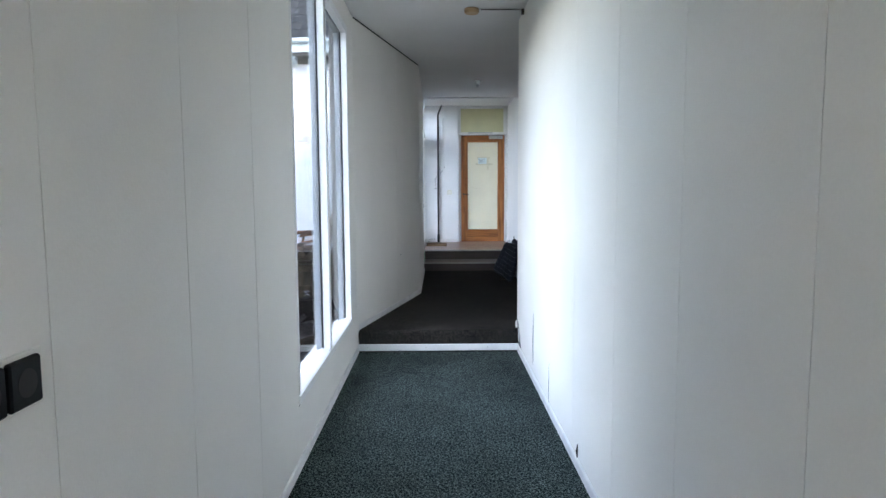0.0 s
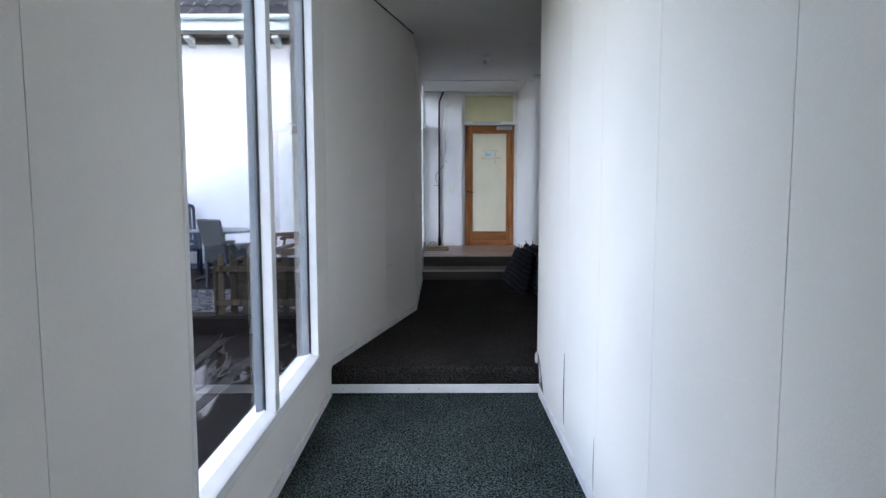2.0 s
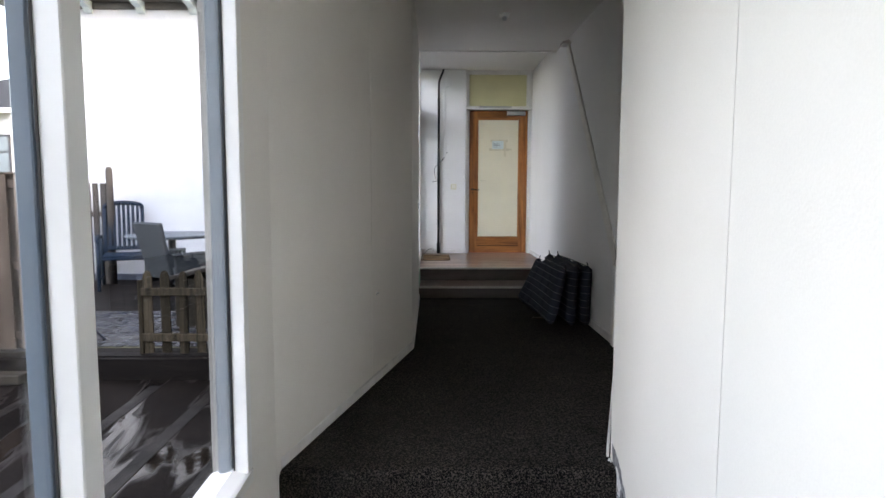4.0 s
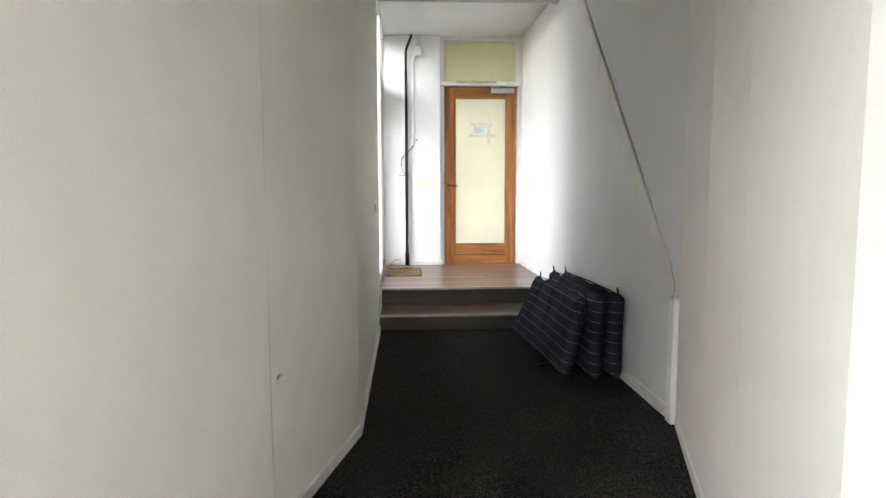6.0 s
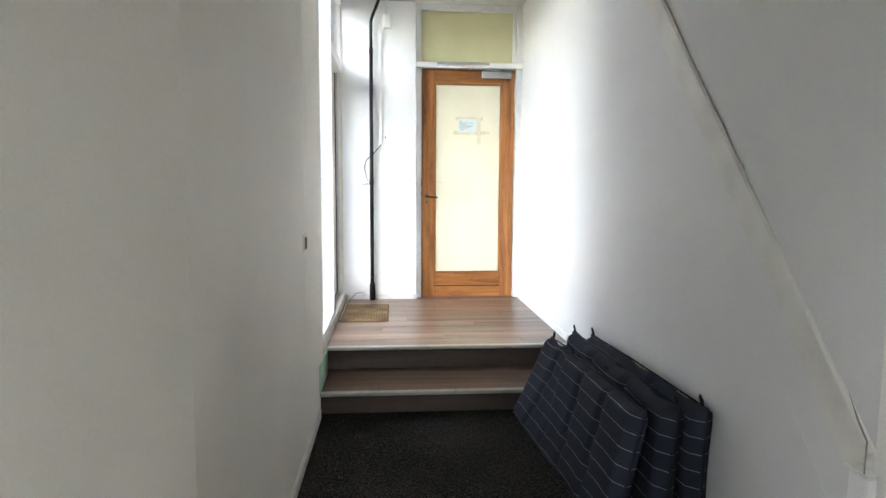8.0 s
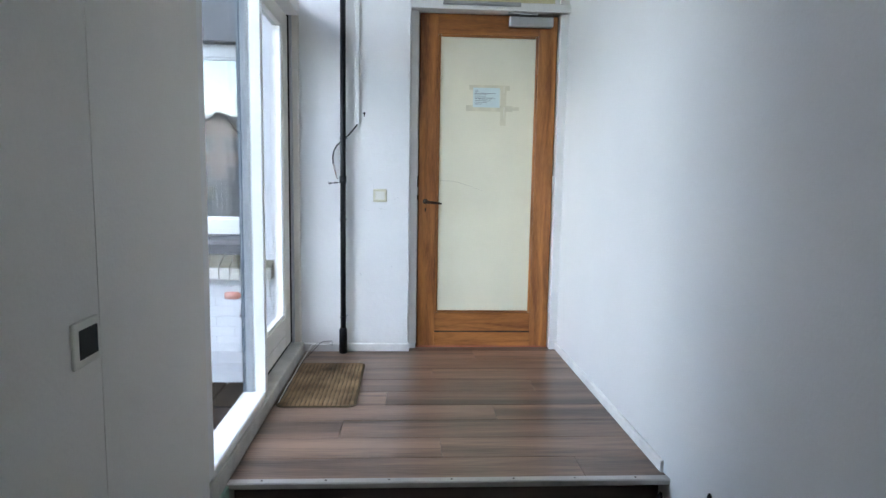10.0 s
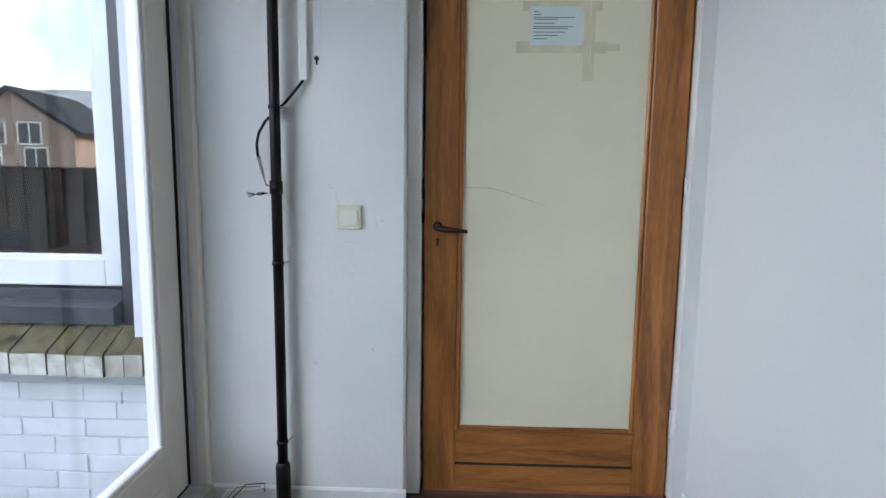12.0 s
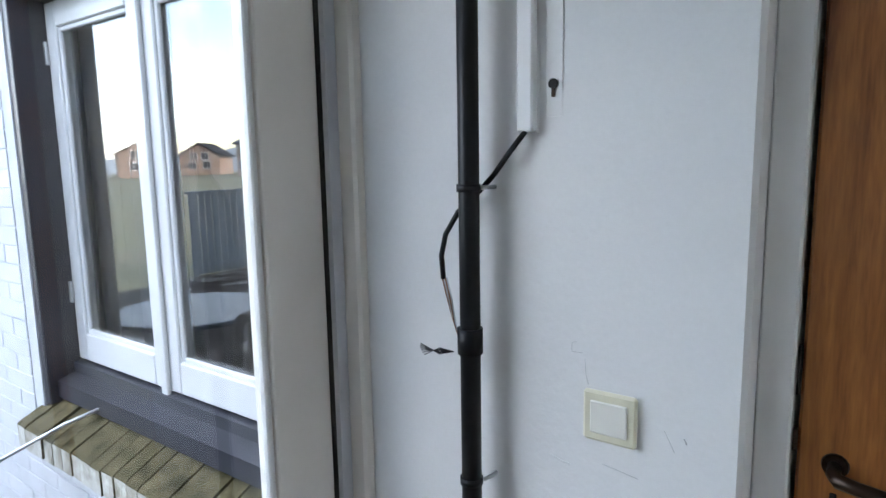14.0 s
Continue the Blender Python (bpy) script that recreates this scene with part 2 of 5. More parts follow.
M_HANDLE = material("worn_bronze", (0.055, 0.036, 0.026), rough=0.35, metal=0.8, vary=0.15, scale=30)
M_ALU = material("grey_aluminium", (0.50, 0.51, 0.52), rough=0.38, metal=0.85, vary=0.04, scale=10)
M_SWITCH = material("yellowed_plastic", (0.74, 0.70, 0.53), rough=0.4, vary=0.03, scale=20)
M_SWITCH2 = material("ivory_plastic", (0.79, 0.77, 0.69), rough=0.35, vary=0.02, scale=20)
M_PVC = material("white_pvc", (0.82, 0.82, 0.81), rough=0.4, vary=0.02, scale=8)
M_DARK = material("shadow_gap", (0.03, 0.028, 0.026), rough=0.9, vary=0.1)
M_HAIRLINE = material("paint_hairline", (0.42, 0.37, 0.26), rough=0.8, vary=0.05)
M_SCRATCH = material("plaster_scratch", (0.52, 0.52, 0.51), rough=0.8, vary=0.05)
M_PLASTER = material("bare_grey_plaster", (0.26, 0.265, 0.27), rough=0.9, vary=0.2, scale=30, grain=0.3, grain_scale=120, bump=0.9, bump_scale=80)
M_THRESH = material("worn_threshold_paint", (0.56, 0.54, 0.49), rough=0.55, vary=0.1, scale=7, grain=0.12, grain_scale=50, bump=0.3, bump_scale=40)
M_SEAM = material("seam_dirt", (0.32, 0.30, 0.27), rough=0.9, vary=0.1, scale=4)
M_MAT = material("rush_mat", (0.31, 0.205, 0.115), rough=0.95, scale=5, colour2=(0.045, 0.030, 0.017), grain=0.35, grain_scale=160, bump=0.7, bump_scale=240, spec=0.1)
M_MAT_BASE = material("mat_base", (0.10, 0.075, 0.045), rough=0.95, vary=0.1, bump=0.5, bump_scale=200, spec=0.1)
M_CLOTH = striped_cloth("striped_cushion_cloth", (0.033, 0.036, 0.052), (0.27, 0.27, 0.30), 0.064, 0.0024)
M_CLOTH_EDGE = material("cushion_piping", (0.010, 0.011, 0.016), rough=0.9, vary=0.1, bump=0.3, bump_scale=300)
M_PAPER = material("tinted_paper", (0.62, 0.72, 0.70), rough=0.7, vary=0.02, scale=8)
M_INK = material("ink", (0.10, 0.12, 0.13), rough=0.7)
M_TAPE = material("old_adhesive_tape", (0.735, 0.685, 0.50), rough=0.25, vary=0.06, scale=12)
M_TAPE_EDGE = material("tape_gloss_edge", (0.88, 0.86, 0.76), rough=0.2)
M_TERRA = material("terracotta", (0.42, 0.14, 0.085), rough=0.7, vary=0.08, scale=12, bump=0.2)
M_MINT = material("mint_paint", (0.42, 0.62, 0.50), rough=0.5, vary=0.05, scale=6)
M_GLASS = glass("window_glass", tint=(0.91, 0.935, 0.945), base=0.042)
M_GLASS2 = glass("double_glazing", base=0.21)
M_BRICK = material("white_painted_brick", (0.57, 0.585, 0.61), rough=0.65, vary=0.05, scale=7, grain=0.05, grain_scale=60, bump=0.9, bump_scale=45, per_piece=0.05)
M_MORTAR = material("white_painted_mortar", (0.55, 0.565, 0.59), rough=0.8, vary=0.04, scale=6, bump=0.6, bump_scale=60)
M_SILLBRICK = material("mossy_sill_brick", (0.105, 0.088, 0.048), rough=0.9, scale=20, colour2=(0.020, 0.018, 0.005), grain=0.5, grain_scale=90, bump=0.9, bump_scale=70, per_piece=0.2, spec=0.12)
M_SILLFACE = material("worn_whitewashed_brick", (0.50, 0.485, 0.44), rough=0.85, scale=15, colour2=(0.20, 0.18, 0.13), grain=0.35, grain_scale=70, bump=0.9, bump_scale=60, per_piece=0.1)
M_FLASHING = material("blue_grey_lead", (0.13, 0.15, 0.20), rough=0.5, vary=0.1, scale=6, bump=0.3, bump_scale=12)
M_RAILBLUE = material("dark_blue_rail_paint", (0.030, 0.055, 0.085), rough=0.5, vary=0.08, scale=4)
M_SASH = material("white_sash_paint", (0.66, 0.665, 0.665), rough=0.4, vary=0.04, scale=6, bump=0.08)
M_NAVY = material("blackish_blue_paint", (0.028, 0.029, 0.040), rough=0.4, vary=0.1, scale=8, bump=0.1)
M_ROOFTILE = material("dark_roof_tile", (0.018, 0.019, 0.022), rough=0.75, vary=0.12, scale=5, grain=0.2, bump=0.3, spec=0.12)
M_CORNICE = material("pale_blue_cornice", (0.50, 0.58, 0.60), rough=0.55, vary=0.05, scale=4, bump=0.1)
M_CORNICE_DARK = material("soffit_and_eave_shade", (0.10, 0.09, 0.085), rough=0.7, vary=0.1, scale=4, bump=0.2)
M_ZINC = material("pale_zinc_pipe", (0.27, 0.37, 0.46), rough=0.45, vary=0.05, scale=5)
M_FENCE = wood("weathered_fence_wood", (0.018, 0.012, 0.009), (0.150, 0.112, 0.088), 2, rough=0.9, per_piece=0.6, fineness=15, bump=0.4, spec=0.12, streak=0.05, lo=0.50, hi=0.86)
M_PICKET = wood("mossy_picket_wood", (0.011, 0.0085, 0.005), (0.072, 0.056, 0.038), 2, rough=0.9, per_piece=0.6, fineness=30, bump=0.35, spec=0.12, streak=0.03, lo=0.52, hi=0.85)
M_PICKET_H = wood("wet_rail_wood", (0.010, 0.008, 0.006), (0.045, 0.037, 0.027), 0, rough=0.7, per_piece=0.3, fineness=20, bump=0.4, spec=0.15, streak=0.04)
M_DECK = wood("wet_deck_board", (0.004, 0.003, 0.003), (0.015, 0.012, 0.0105), 0, rough=0.7, per_piece=0.5, fineness=14, bump=0.4, spec=0.05, streak=0.05)
M_BITUMEN = wet_roofing("wet_bitumen")
M_ROOF_SEAM = material("damp_roof_seam", (0.011, 0.009, 0.008), rough=0.5, vary=0.2, scale=3, grain=0.3, grain_scale=150, bump=0.4, bump_scale=20, spec=0.15, rough_vary=0.15)
M_CHAIR = material("blue_green_resin", (0.006, 0.017, 0.034), spec=0.12, rough=0.55, vary=0.06, scale=6, bump=0.1)
M_CHAIR_GREY = material("grey_woven_resin", (0.045, 0.052, 0.058), rough=0.7, vary=0.08, scale=8, bump=0.5, bump_scale=120, spec=0.12)
M_TEAK = wood("silvered_teak", (0.022, 0.018, 0.015), (0.085, 0.075, 0.068), 2, rough=0.8, per_piece=0.2, spec=0.12)
M_TABLE = material("pale_table_top", (0.055, 0.072, 0.09), rough=0.4, vary=0.05, scale=4, spec=0.2)
M_HOUSE2 = material("pale_stucco", (0.60, 0.57, 0.54), rough=0.8, vary=0.03, scale=1)
M_REDBRICK = material("red_brick_far", (0.33, 0.235, 0.185), rough=0.85, vary=0.08, scale=2, grain=0.2, grain_scale=14)
M_CURTAIN = material("pale_curtain", (0.55, 0.62, 0.64), rough=0.85, vary=0.05, scale=3, bump=0.2)
M_FARPANE = material("dim_window_pane", (0.20, 0.24, 0.26), rough=0.15, vary=0.1, scale=2)
# Dark on every side: the room's dimness is put into this colour.
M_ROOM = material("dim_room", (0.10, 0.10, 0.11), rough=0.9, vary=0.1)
M_REDWOOD = wood("red_table_wood", (0.10, 0.03, 0.02), (0.22, 0.075, 0.045), 0, rough=0.3)
M_SOIL = material("damp_grass", (0.13, 0.115, 0.070), rough=0.95, colour2=(0.075, 0.085, 0.035), scale=0.3, vary=0.1)
# Pale blue-grey: the distance haze is put into the hills' base colour.
M_HEDGE = material("hazed_winter_scrub", (0.32, 0.345, 0.36), rough=0.95, vary=0.15, scale=0.10, colour2=(0.23, 0.255, 0.26), grain=0.3, grain_scale=1.2, bump=0.8, bump_scale=8, spec=0.0)
M_COPPER = material("bare_copper", (0.30, 0.16, 0.09), rough=0.4, metal=0.6)


# ---- mesh helpers ----
def add_box(bm, a, b, bevel=0.0, m=None):
    """A box between two corners, edges eased by bevel."""
    verts = [bm.verts.new((x, y, z)) for x in (a[0], b[0]) for y in (a[1], b[1]) for z in (a[2], b[2])]
    faces = [bm.faces.new([verts[i] for i in q]) for q in ((0, 1, 3, 2), (4, 6, 7, 5), (0, 4, 5, 1), (2, 3, 7, 6), (0, 2, 6, 4), (1, 5, 7, 3))]
    bmesh.ops.recalc_face_normals(bm, faces=faces)
    if bevel:
        edges = list({e for f in faces for e in f.edges})
        got = bmesh.ops.bevel(bm, geom=edges, offset=bevel, segments=1, affect="EDGES", profile=0.5)
        verts = list({v for v in got["verts"]} | {v for v in verts if v.is_valid})
    if m is not None:
        bmesh.ops.transform(bm, matrix=m, verts=[v for v in verts if v.is_valid])
    return verts


def box(a, b, bevel=0.0, m=None):
    bm = bmesh.new()
    lo, hi = [min(p, q) for p, q in zip(a, b)], [max(p, q) for p, q in zip(a, b)]
    add_box(bm, lo, hi, bevel, m)
    return bm


def add_tube(bm, pts, r, n=10, cap=True):
    """A round tube along points; r a number or one radius a point."""
    pts = [Vector(p) for p in pts]
    rs = r if isinstance(r, (list, tuple)) else [r] * len(pts)
    rings, side = [], None
    for i, p in enumerate(pts):
        d = (pts[min(i + 1, len(pts) - 1)] - pts[max(i - 1, 0)]).normalized()
        if side is None:
            side = d.orthogonal().normalized()
        side = (side - d * side.dot(d)).normalized()
        up = d.cross(side)
        rings.append([bm.verts.new(p + (side * math.cos(2 * math.pi * k / n) + up * math.sin(2 * math.pi * k / n)) * rs[i]) for k in range(n)])
    for a, b in zip(rings, rings[1:]):
        for k in range(n):
            f = bm.faces.new((a[k], a[(k + 1) % n], b[(k + 1) % n], b[k]))
            f.smooth = True
    if cap:
        bm.faces.new(list(reversed(rings[0])))
        bm.faces.new(rings[-1])


def tube(pts, r, n=10):
    bm = bmesh.new()
    add_tube(bm, pts, r, n)
    return bm


def prism(poly, z0, z1, bevel=0.0):
    """An upright prism over a polygon in plan."""
    bm = bmesh.new()
    lo, hi = [bm.verts.new((x, y, z0)) for x, y in poly], [bm.verts.new((x, y, z1)) for x, y in poly]
    bm.faces.new(list(reversed(lo)))
    bm.faces.new(hi)
    for i in range(len(poly)):
        j = (i + 1) % len(poly)
        bm.faces.new((lo[i], lo[j], hi[j], hi[i]))
    bmesh.ops.recalc_face_normals(bm, faces=bm.faces)
    if bevel:
        bmesh.ops.bevel(bm, geom=list(bm.edges), offset=bevel, segments=1, affect="EDGES")
    return bm


def profile_bm(pts, x0, x1):
    """A bar along x with a profile of (y, z) points."""
    bm = bmesh.new()
    a, b = [bm.verts.new((x0, y, z)) for y, z in pts], [bm.verts.new((x1, y, z)) for y, z in pts]
    bm.faces.new(a)
    bm.faces.new(list(reversed(b)))
    for i in range(len(pts)):
        j = (i + 1) % len(pts)
        bm.faces.new((a[i], b[i], b[j], a[j]))
    bmesh.ops.recalc_face_normals(bm, faces=bm.faces)
    return bm


def place_of(ob):
    """An object's pose in the world while the scene is being built."""
    own = ob.matrix_parent_inverse @ ob.matrix_basis
    return place_of(ob.parent) @ own if ob.parent else ob.matrix_basis.copy()


def part(name, bm, mat, parent=None, label="", m=None):
    """One mesh object from a bmesh, under a thing or a part."""
    me = bpy.data.meshes.new(name)
    bm.to_mesh(me)
    bm.free()
    me.materials.append(mat)
    ob = new(name, me)
    if m is not None:
        ob.matrix_basis = m
    if parent is not None:
        ob.parent = parent
        ob.matrix_parent_inverse = place_of(parent).inverted()
    if label:
        ob["label"] = label
    return ob


def thing(name, label, category, group="", at=(0, 0, 0), rz=0.0, kind=""):
    ob = new(name)
    ob.empty_display_size = 0.05
    ob.matrix_basis = pose(*at, 0, 0, rz)
    return tagged(ob, label, category, group, kind)


def structure(name, bm, mat, label="", m=None):
    return tagged(part(name, bm, mat, None, label, m), kind="structure")


def piece(name, mesh, parent, m):
    """A repeat that shares its mesh with the others."""
    ob = new(name, mesh)
    ob.parent = parent
    ob.matrix_parent_inverse = place_of(parent).inverted()
    ob.matrix_basis = m
    return ob


def mesh_of(name, bm, mat):
    me = bpy.data.meshes.new(name)
    bm.to_mesh(me)
    bm.free()
    me.materials.append(mat)
    return me


# ---- the corridor: plan and heights ----
XL, XR, XL2, XR2 = -0.71, 0.790, -0.189, 1.42
YB, YS, YR, BL, BR = -3.6, 4.02, 4.14, 6.15, 6.19
Z1, Z2, Z3, ZC, ZC2 = 0.205, 0.345, 0.512, 3.04, 3.13
YE, YD, YH = 10.41, 10.50, 10.36
TH = 0.13

structure("floor_lower", prism([(XL - 0.1, YB - 0.1), (XR + 0.1, YB - 0.1), (XR + 0.1, YS + 0.06), (XL - 0.1, YS + 0.06)], -0.12, 0.0), M_GREEN,
          "short-pile dark green flecked carpet, worn flat")
nose = [(YS + 0.008, 0.0), (YS + 0.006, Z1 - 0.045), (YS + 0.010, Z1 - 0.022), (YS + 0.022, Z1 - 0.006), (YS + 0.045, Z1), (8.46, Z1), (8.46, -0.1), (YS + 0.008, -0.1)]
structure("floor_upper", profile_bm(nose, XL - 0.02, XR2 + 0.05), M_BROWN, "dark brown flecked carpet rolled over the step edge")

strip = thing("edge_strip", "white painted wooden strip screwed along a carpet step", "edge strip", at=(0.05, YS, 0))
part("strip", box((XL + 0.004, YS - 0.012, 0.012), (XR - 0.004, YS + 0.004, 0.074), 0.003), M_TRIM, strip)
for sx in (-0.62, -0.075, 0.50):
    part("screw_head", tube([(sx, YS - 0.0155, 0.045), (sx, YS - 0.011, 0.045)], 0.005, 8), M_NOSE, strip)


def wall_run(name, p, q, z0, z1, seams, inward, label, z_low=None, mat=None):
    """A wall from p to q in plan with boards on its face, parted by narrow joints at the distances given."""
    mat = mat or M_WALL
    p, q = Vector((*p, 0)), Vector((*q, 0))
    run = q - p
    ln = run.length
    ang = math.degrees(math.atan2(run.y, run.x))
    base = structure(name, box((0, 0.012 * inward, z0), (ln, -TH * inward, z1)), M_SEAM, label, pose(p.x, p.y, 0, 0, 0, ang))
    edges = [0.0] + sorted(seams) + [ln]
    for a, b in zip(edges, edges[1:]):
        g0, g1 = (0.0 if a == 0 else 0.0016), (0.0 if b == ln else 0.0016)
        ob = part("wall_board", box((a + g0, 0.0125 * inward, z0), (b - g1, 0.020 * inward, z1), 0.0), mat, None)
        ob.parent = base
    return base


# the boards' face lies on the plan line: the wall is set back by 20 mm
def face(p, q, inward, off=0.020):
    d = (Vector(q) - Vector(p)).normalized()
    nrm = Vector((-d.y, d.x)) * inward
    return tuple(Vector(p) - nrm * off), tuple(Vector(q) - nrm * off)


WALL_TXT = "off-white painted wall boards with fine upright joints, scuffed"
p, q = face((XL, YB), (XL, 1.588), -1)
wall_run("wall_left_near", p, q, 0.0, ZC, [k - YB for k in (-3.21, -2.53, -1.85, -1.17, -0.490, 0.185, 0.877)], -1, WALL_TXT)
p, q = face((XL, 1.588), (XL, 3.66), -1)
wall_run("wall_left_sill", p, q, 0.0, 0.340, [], -1, "off-white board below a tall window")
structure("wall_left_head", box((XL - TH, 1.588, 2.86), (XL, 3.66, ZC)), M_WALL)
p, q = face((XL, 3.66), (XL, YS - 0.015), -1)
wall_run("wall_left_post", p, q, 0.0, ZC, [], -1, "off-white board beside a window")
p, q = face((XL, YS - 0.015), (XL2, BL), -1)
wall_run("wall_left_slant", p, q, Z1 - 0.2, ZC, [1.27], -1, WALL_TXT)
p, q = face((XL2, BL), (XL2, 8.56), -1)
wall_run("wall_left_far", p, q, Z1 - 0.2, ZC2, [1.76], -1, WALL_TXT)
p, q = face((XR, YB), (XR, YR), 1)
wall_run("wall_right_near", p, q, 0.0, ZC, [k - YB for k in (-3.23, -2.54, -1.85, -1.16, -0.470, 0.215, 0.912, 1.69, 2.40, 3.10)], 1, WALL_TXT)
p, q = face((XR, YR), (XR2, BR), 1)
wall_run("wall_right_slant", p, q, Z1 - 0.2, ZC, [0.80, 1.41], 1, WALL_TXT)
p, q = face((XR2, BR), (XR2 - 0.028, 10.56), 1)
wall_run("wall_right_far", p, q, Z1 - 0.2, ZC2, [], 1, "smooth white plastered wall, cool sky light put into its colour", mat=M_WALL_SKY_TONE)
for x0, x1, z0, z1 in ((XL - TH, XL + 0.12, 0, ZC), (XR - 0.12, XR + TH, 0, ZC), (XL + 0.12, XR - 0.12, 2.55, ZC), (XL + 0.12, XR - 0.12, 0, 0.12)):
    structure("wall_back", box((x0, YB - TH, z0), (x1, YB, z1)), M_WALL)
# Unseen glazed end, added to throw daylight onto the near corridor walls.
fill_win = tagged(new("window_fill"), "unseen white-framed glazed corridor end, added to light the near walls", "window", kind="structure")
fill_win.matrix_basis = pose(0, YB, 0.12)
for x0, x1, z0, z1 in ((XL + 0.12, XL + 0.18, 0.12, 2.55), (XR - 0.18, XR - 0.12, 0.12, 2.55), (XL + 0.18, XR - 0.18, 2.49, 2.55), (XL + 0.18, XR - 0.18, 0.12, 0.20)):
    part("window_frame", box((x0, YB - 0.09, z0), (x1, YB - 0.03, z1), 0.004), M_TRIM, fill_win)
pane = part("pane", box((XL + 0.175, YB - 0.063, 0.195), (XR - 0.175, YB - 0.057, 2.495)), M_GLASS, fill_win)
pane.visible_shadow = False

outline = [(XL - TH, YB - TH), (XR + TH, YB - TH), (XR + TH, YR), (XR2 + TH, BR), (XR2 + TH, 8.80), (XL2 - TH, 8.80), (XL2 - TH, BL), (XL - TH, YS)]
structure("ceiling", prism(outline, ZC, ZC + 0.30), M_CEIL, "flat off-white painted ceiling")
structure("ceiling_landing", prism([(XL2 - 0.16, 8.805), (XR2 + TH, 8.805), (XR2 + TH, 10.7), (XL2 - 0.16, 10.7)], ZC2, ZC2 + 0.21), M_CEIL, "flat off-white painted ceiling over the landing")
structure("ceiling_trim_left", box((0, 0, 0), (1.5, 0.012, 0.022), 0.002), M_TRIM_OLD, "",
          pose(-0.555, 4.66, ZC - 0.023, 0, 0, math.degrees(math.atan2(BL - YS, XL2 - XL))))
structure("trim_ceiling_joint", box((0, 0.001, 0), (2.15, 0.006, 0.012)), M_DARK, "dark open joint between wall and ceiling",
          pose(XL + 0.012, YS - 0.01, ZC - 0.0125, 0, 0, math.degrees(math.atan2(BL - YS, XL2 - XL)) ))
structure("ceiling_edge_trim", box((XL2, 8.782, ZC - 0.012), (XR2, 8.80, ZC + 0.05), 0.002), M_TRIM)


def skirting(name, p, q, z, h, inward, end=None):
    d = (Vector(q) - Vector(p))
    ang = math.degrees(math.atan2(d.y, d.x))
    bm = bmesh.new()
    pts = [(0, 0), (0.012 * inward, 0), (0.012 * inward, h - 0.006), (0.006 * inward, h), (0, h)]
    a, b = [bm.verts.new((0, y, zz)) for y, zz in pts], [bm.verts.new((d.length, y, zz)) for y, zz in pts]
    bm.faces.new(a), bm.faces.new(list(reversed(b)))
    for i in range(5):
        bm.faces.new((a[i], b[i], b[(i + 1) % 5], a[(i + 1) % 5]))
    bmesh.ops.recalc_face_normals(bm, faces=bm.faces)
    return structure(name, bm, M_TRIM_OLD, "narrow white skirting board, dented", pose(*p, z, 0, 0, ang))


skirting("baseboard_left_near", (XL + 0.0005, YB), (XL + 0.0005, YS - 0.02), 0.0, 0.055, -1)
skirting("baseboard_right_near", (XR - 0.0005, YB), (XR - 0.0005, YS - 0.02), 0.0, 0.055, 1)
skirting("baseboard_left_slant", (XL + 0.001, YS + 0.03), (XL2 + 0.001, BL), Z1, 0.055, -1)
skirting("baseboard_left_far", (XL2 + 0.0005, BL + 0.004), (XL2 + 0.0005, 8.33), Z1, 0.055, -1)
skirting("baseboard_right_slant", (XR - 0.001, YR + 0.02), (XR2 - 0.001, BR - 0.03), Z1, 0.055, 1)
skirting("baseboard_right_far", (XR2 - 0.001, BR + 0.03), (XR2 - 0.0155, 8.37), Z1, 0.070, 1)
skirting("baseboard_right_landing", (XR2 - 0.0185, 8.79), (XR2 - 0.0285, 10.47), Z3 + 0.002, 0.045, 1)
skirting("baseboard_end", (-0.20, YE - 0.0005), (0.452, YE - 0.0005), Z3 + 0.002, 0.050, -1)

# ---- two steps and the boarded landing ----
stairs = tagged(new("stairs"), "two low wood-look steps with pale metal edges", "stairs", kind="structure")
stairs.matrix_basis = pose(0.6, 8.4, Z1)
part("riser", box((XL2 + 0.001, 8.40, Z1 - 0.1), (XR2 - 0.001, 8.43, Z2 - 0.018)), M_LAM_DARK, stairs)
part("riser", box((XL2 + 0.001, 8.830, Z2 - 0.05), (XR2 - 0.001, 8.855, Z3 - 0.0085)), M_LAM_DARK, stairs)
part("tread", box((XL2 + 0.001, 8.355, Z2 - 0.018), (XR2 - 0.001, 8.845, Z2)), M_LAM, stairs)
for y, z in ((8.345, Z2), (8.735, Z3)):
    prof = [(y, z - 0.020), (y - 0.004, z - 0.016), (y - 0.004, z - 0.001), (y, z + 0.0035), (y + 0.030, z + 0.0030), (y + 0.030, z + 0.0003), (y + 0.006, z - 0.0003), (y + 0.006, z - 0.020)]
    nose_bar = part("edge_profile", profile_bm(prof, XL2 + 0.002, XR2 - 0.002), M_NOSE, stairs, "pale metal stair edge with screws")
    for k in range(7):
        sx = XL2 + 0.12 + k * 0.225
        part("screw_head", tube([(sx, y + 0.016, z + 0.002), (sx, y + 0.016, z + 0.0045)], 0.004, 8), M_HANDLE, nose_bar)
structure("trim_mint_side", box((XL2 + 0.0004, 8.352, Z2 + 0.001), (XL2 + 0.010, 8.733, Z3 - 0.004), 0.001), M_MINT, "mint green painted board beside the step")
structure("floor_landing", box((XL2 - 0.02, 8.856, Z3 - 0.16), (XR2 + 0.01, 10.56, Z3 - 0.008)), M_DARK, "wood-look laminate boards on a raised landing")

# ---- tall window beside the lower corridor ----
win = tagged(new("window_1"), "tall white-framed fixed window with two panes", "window", kind="structure")
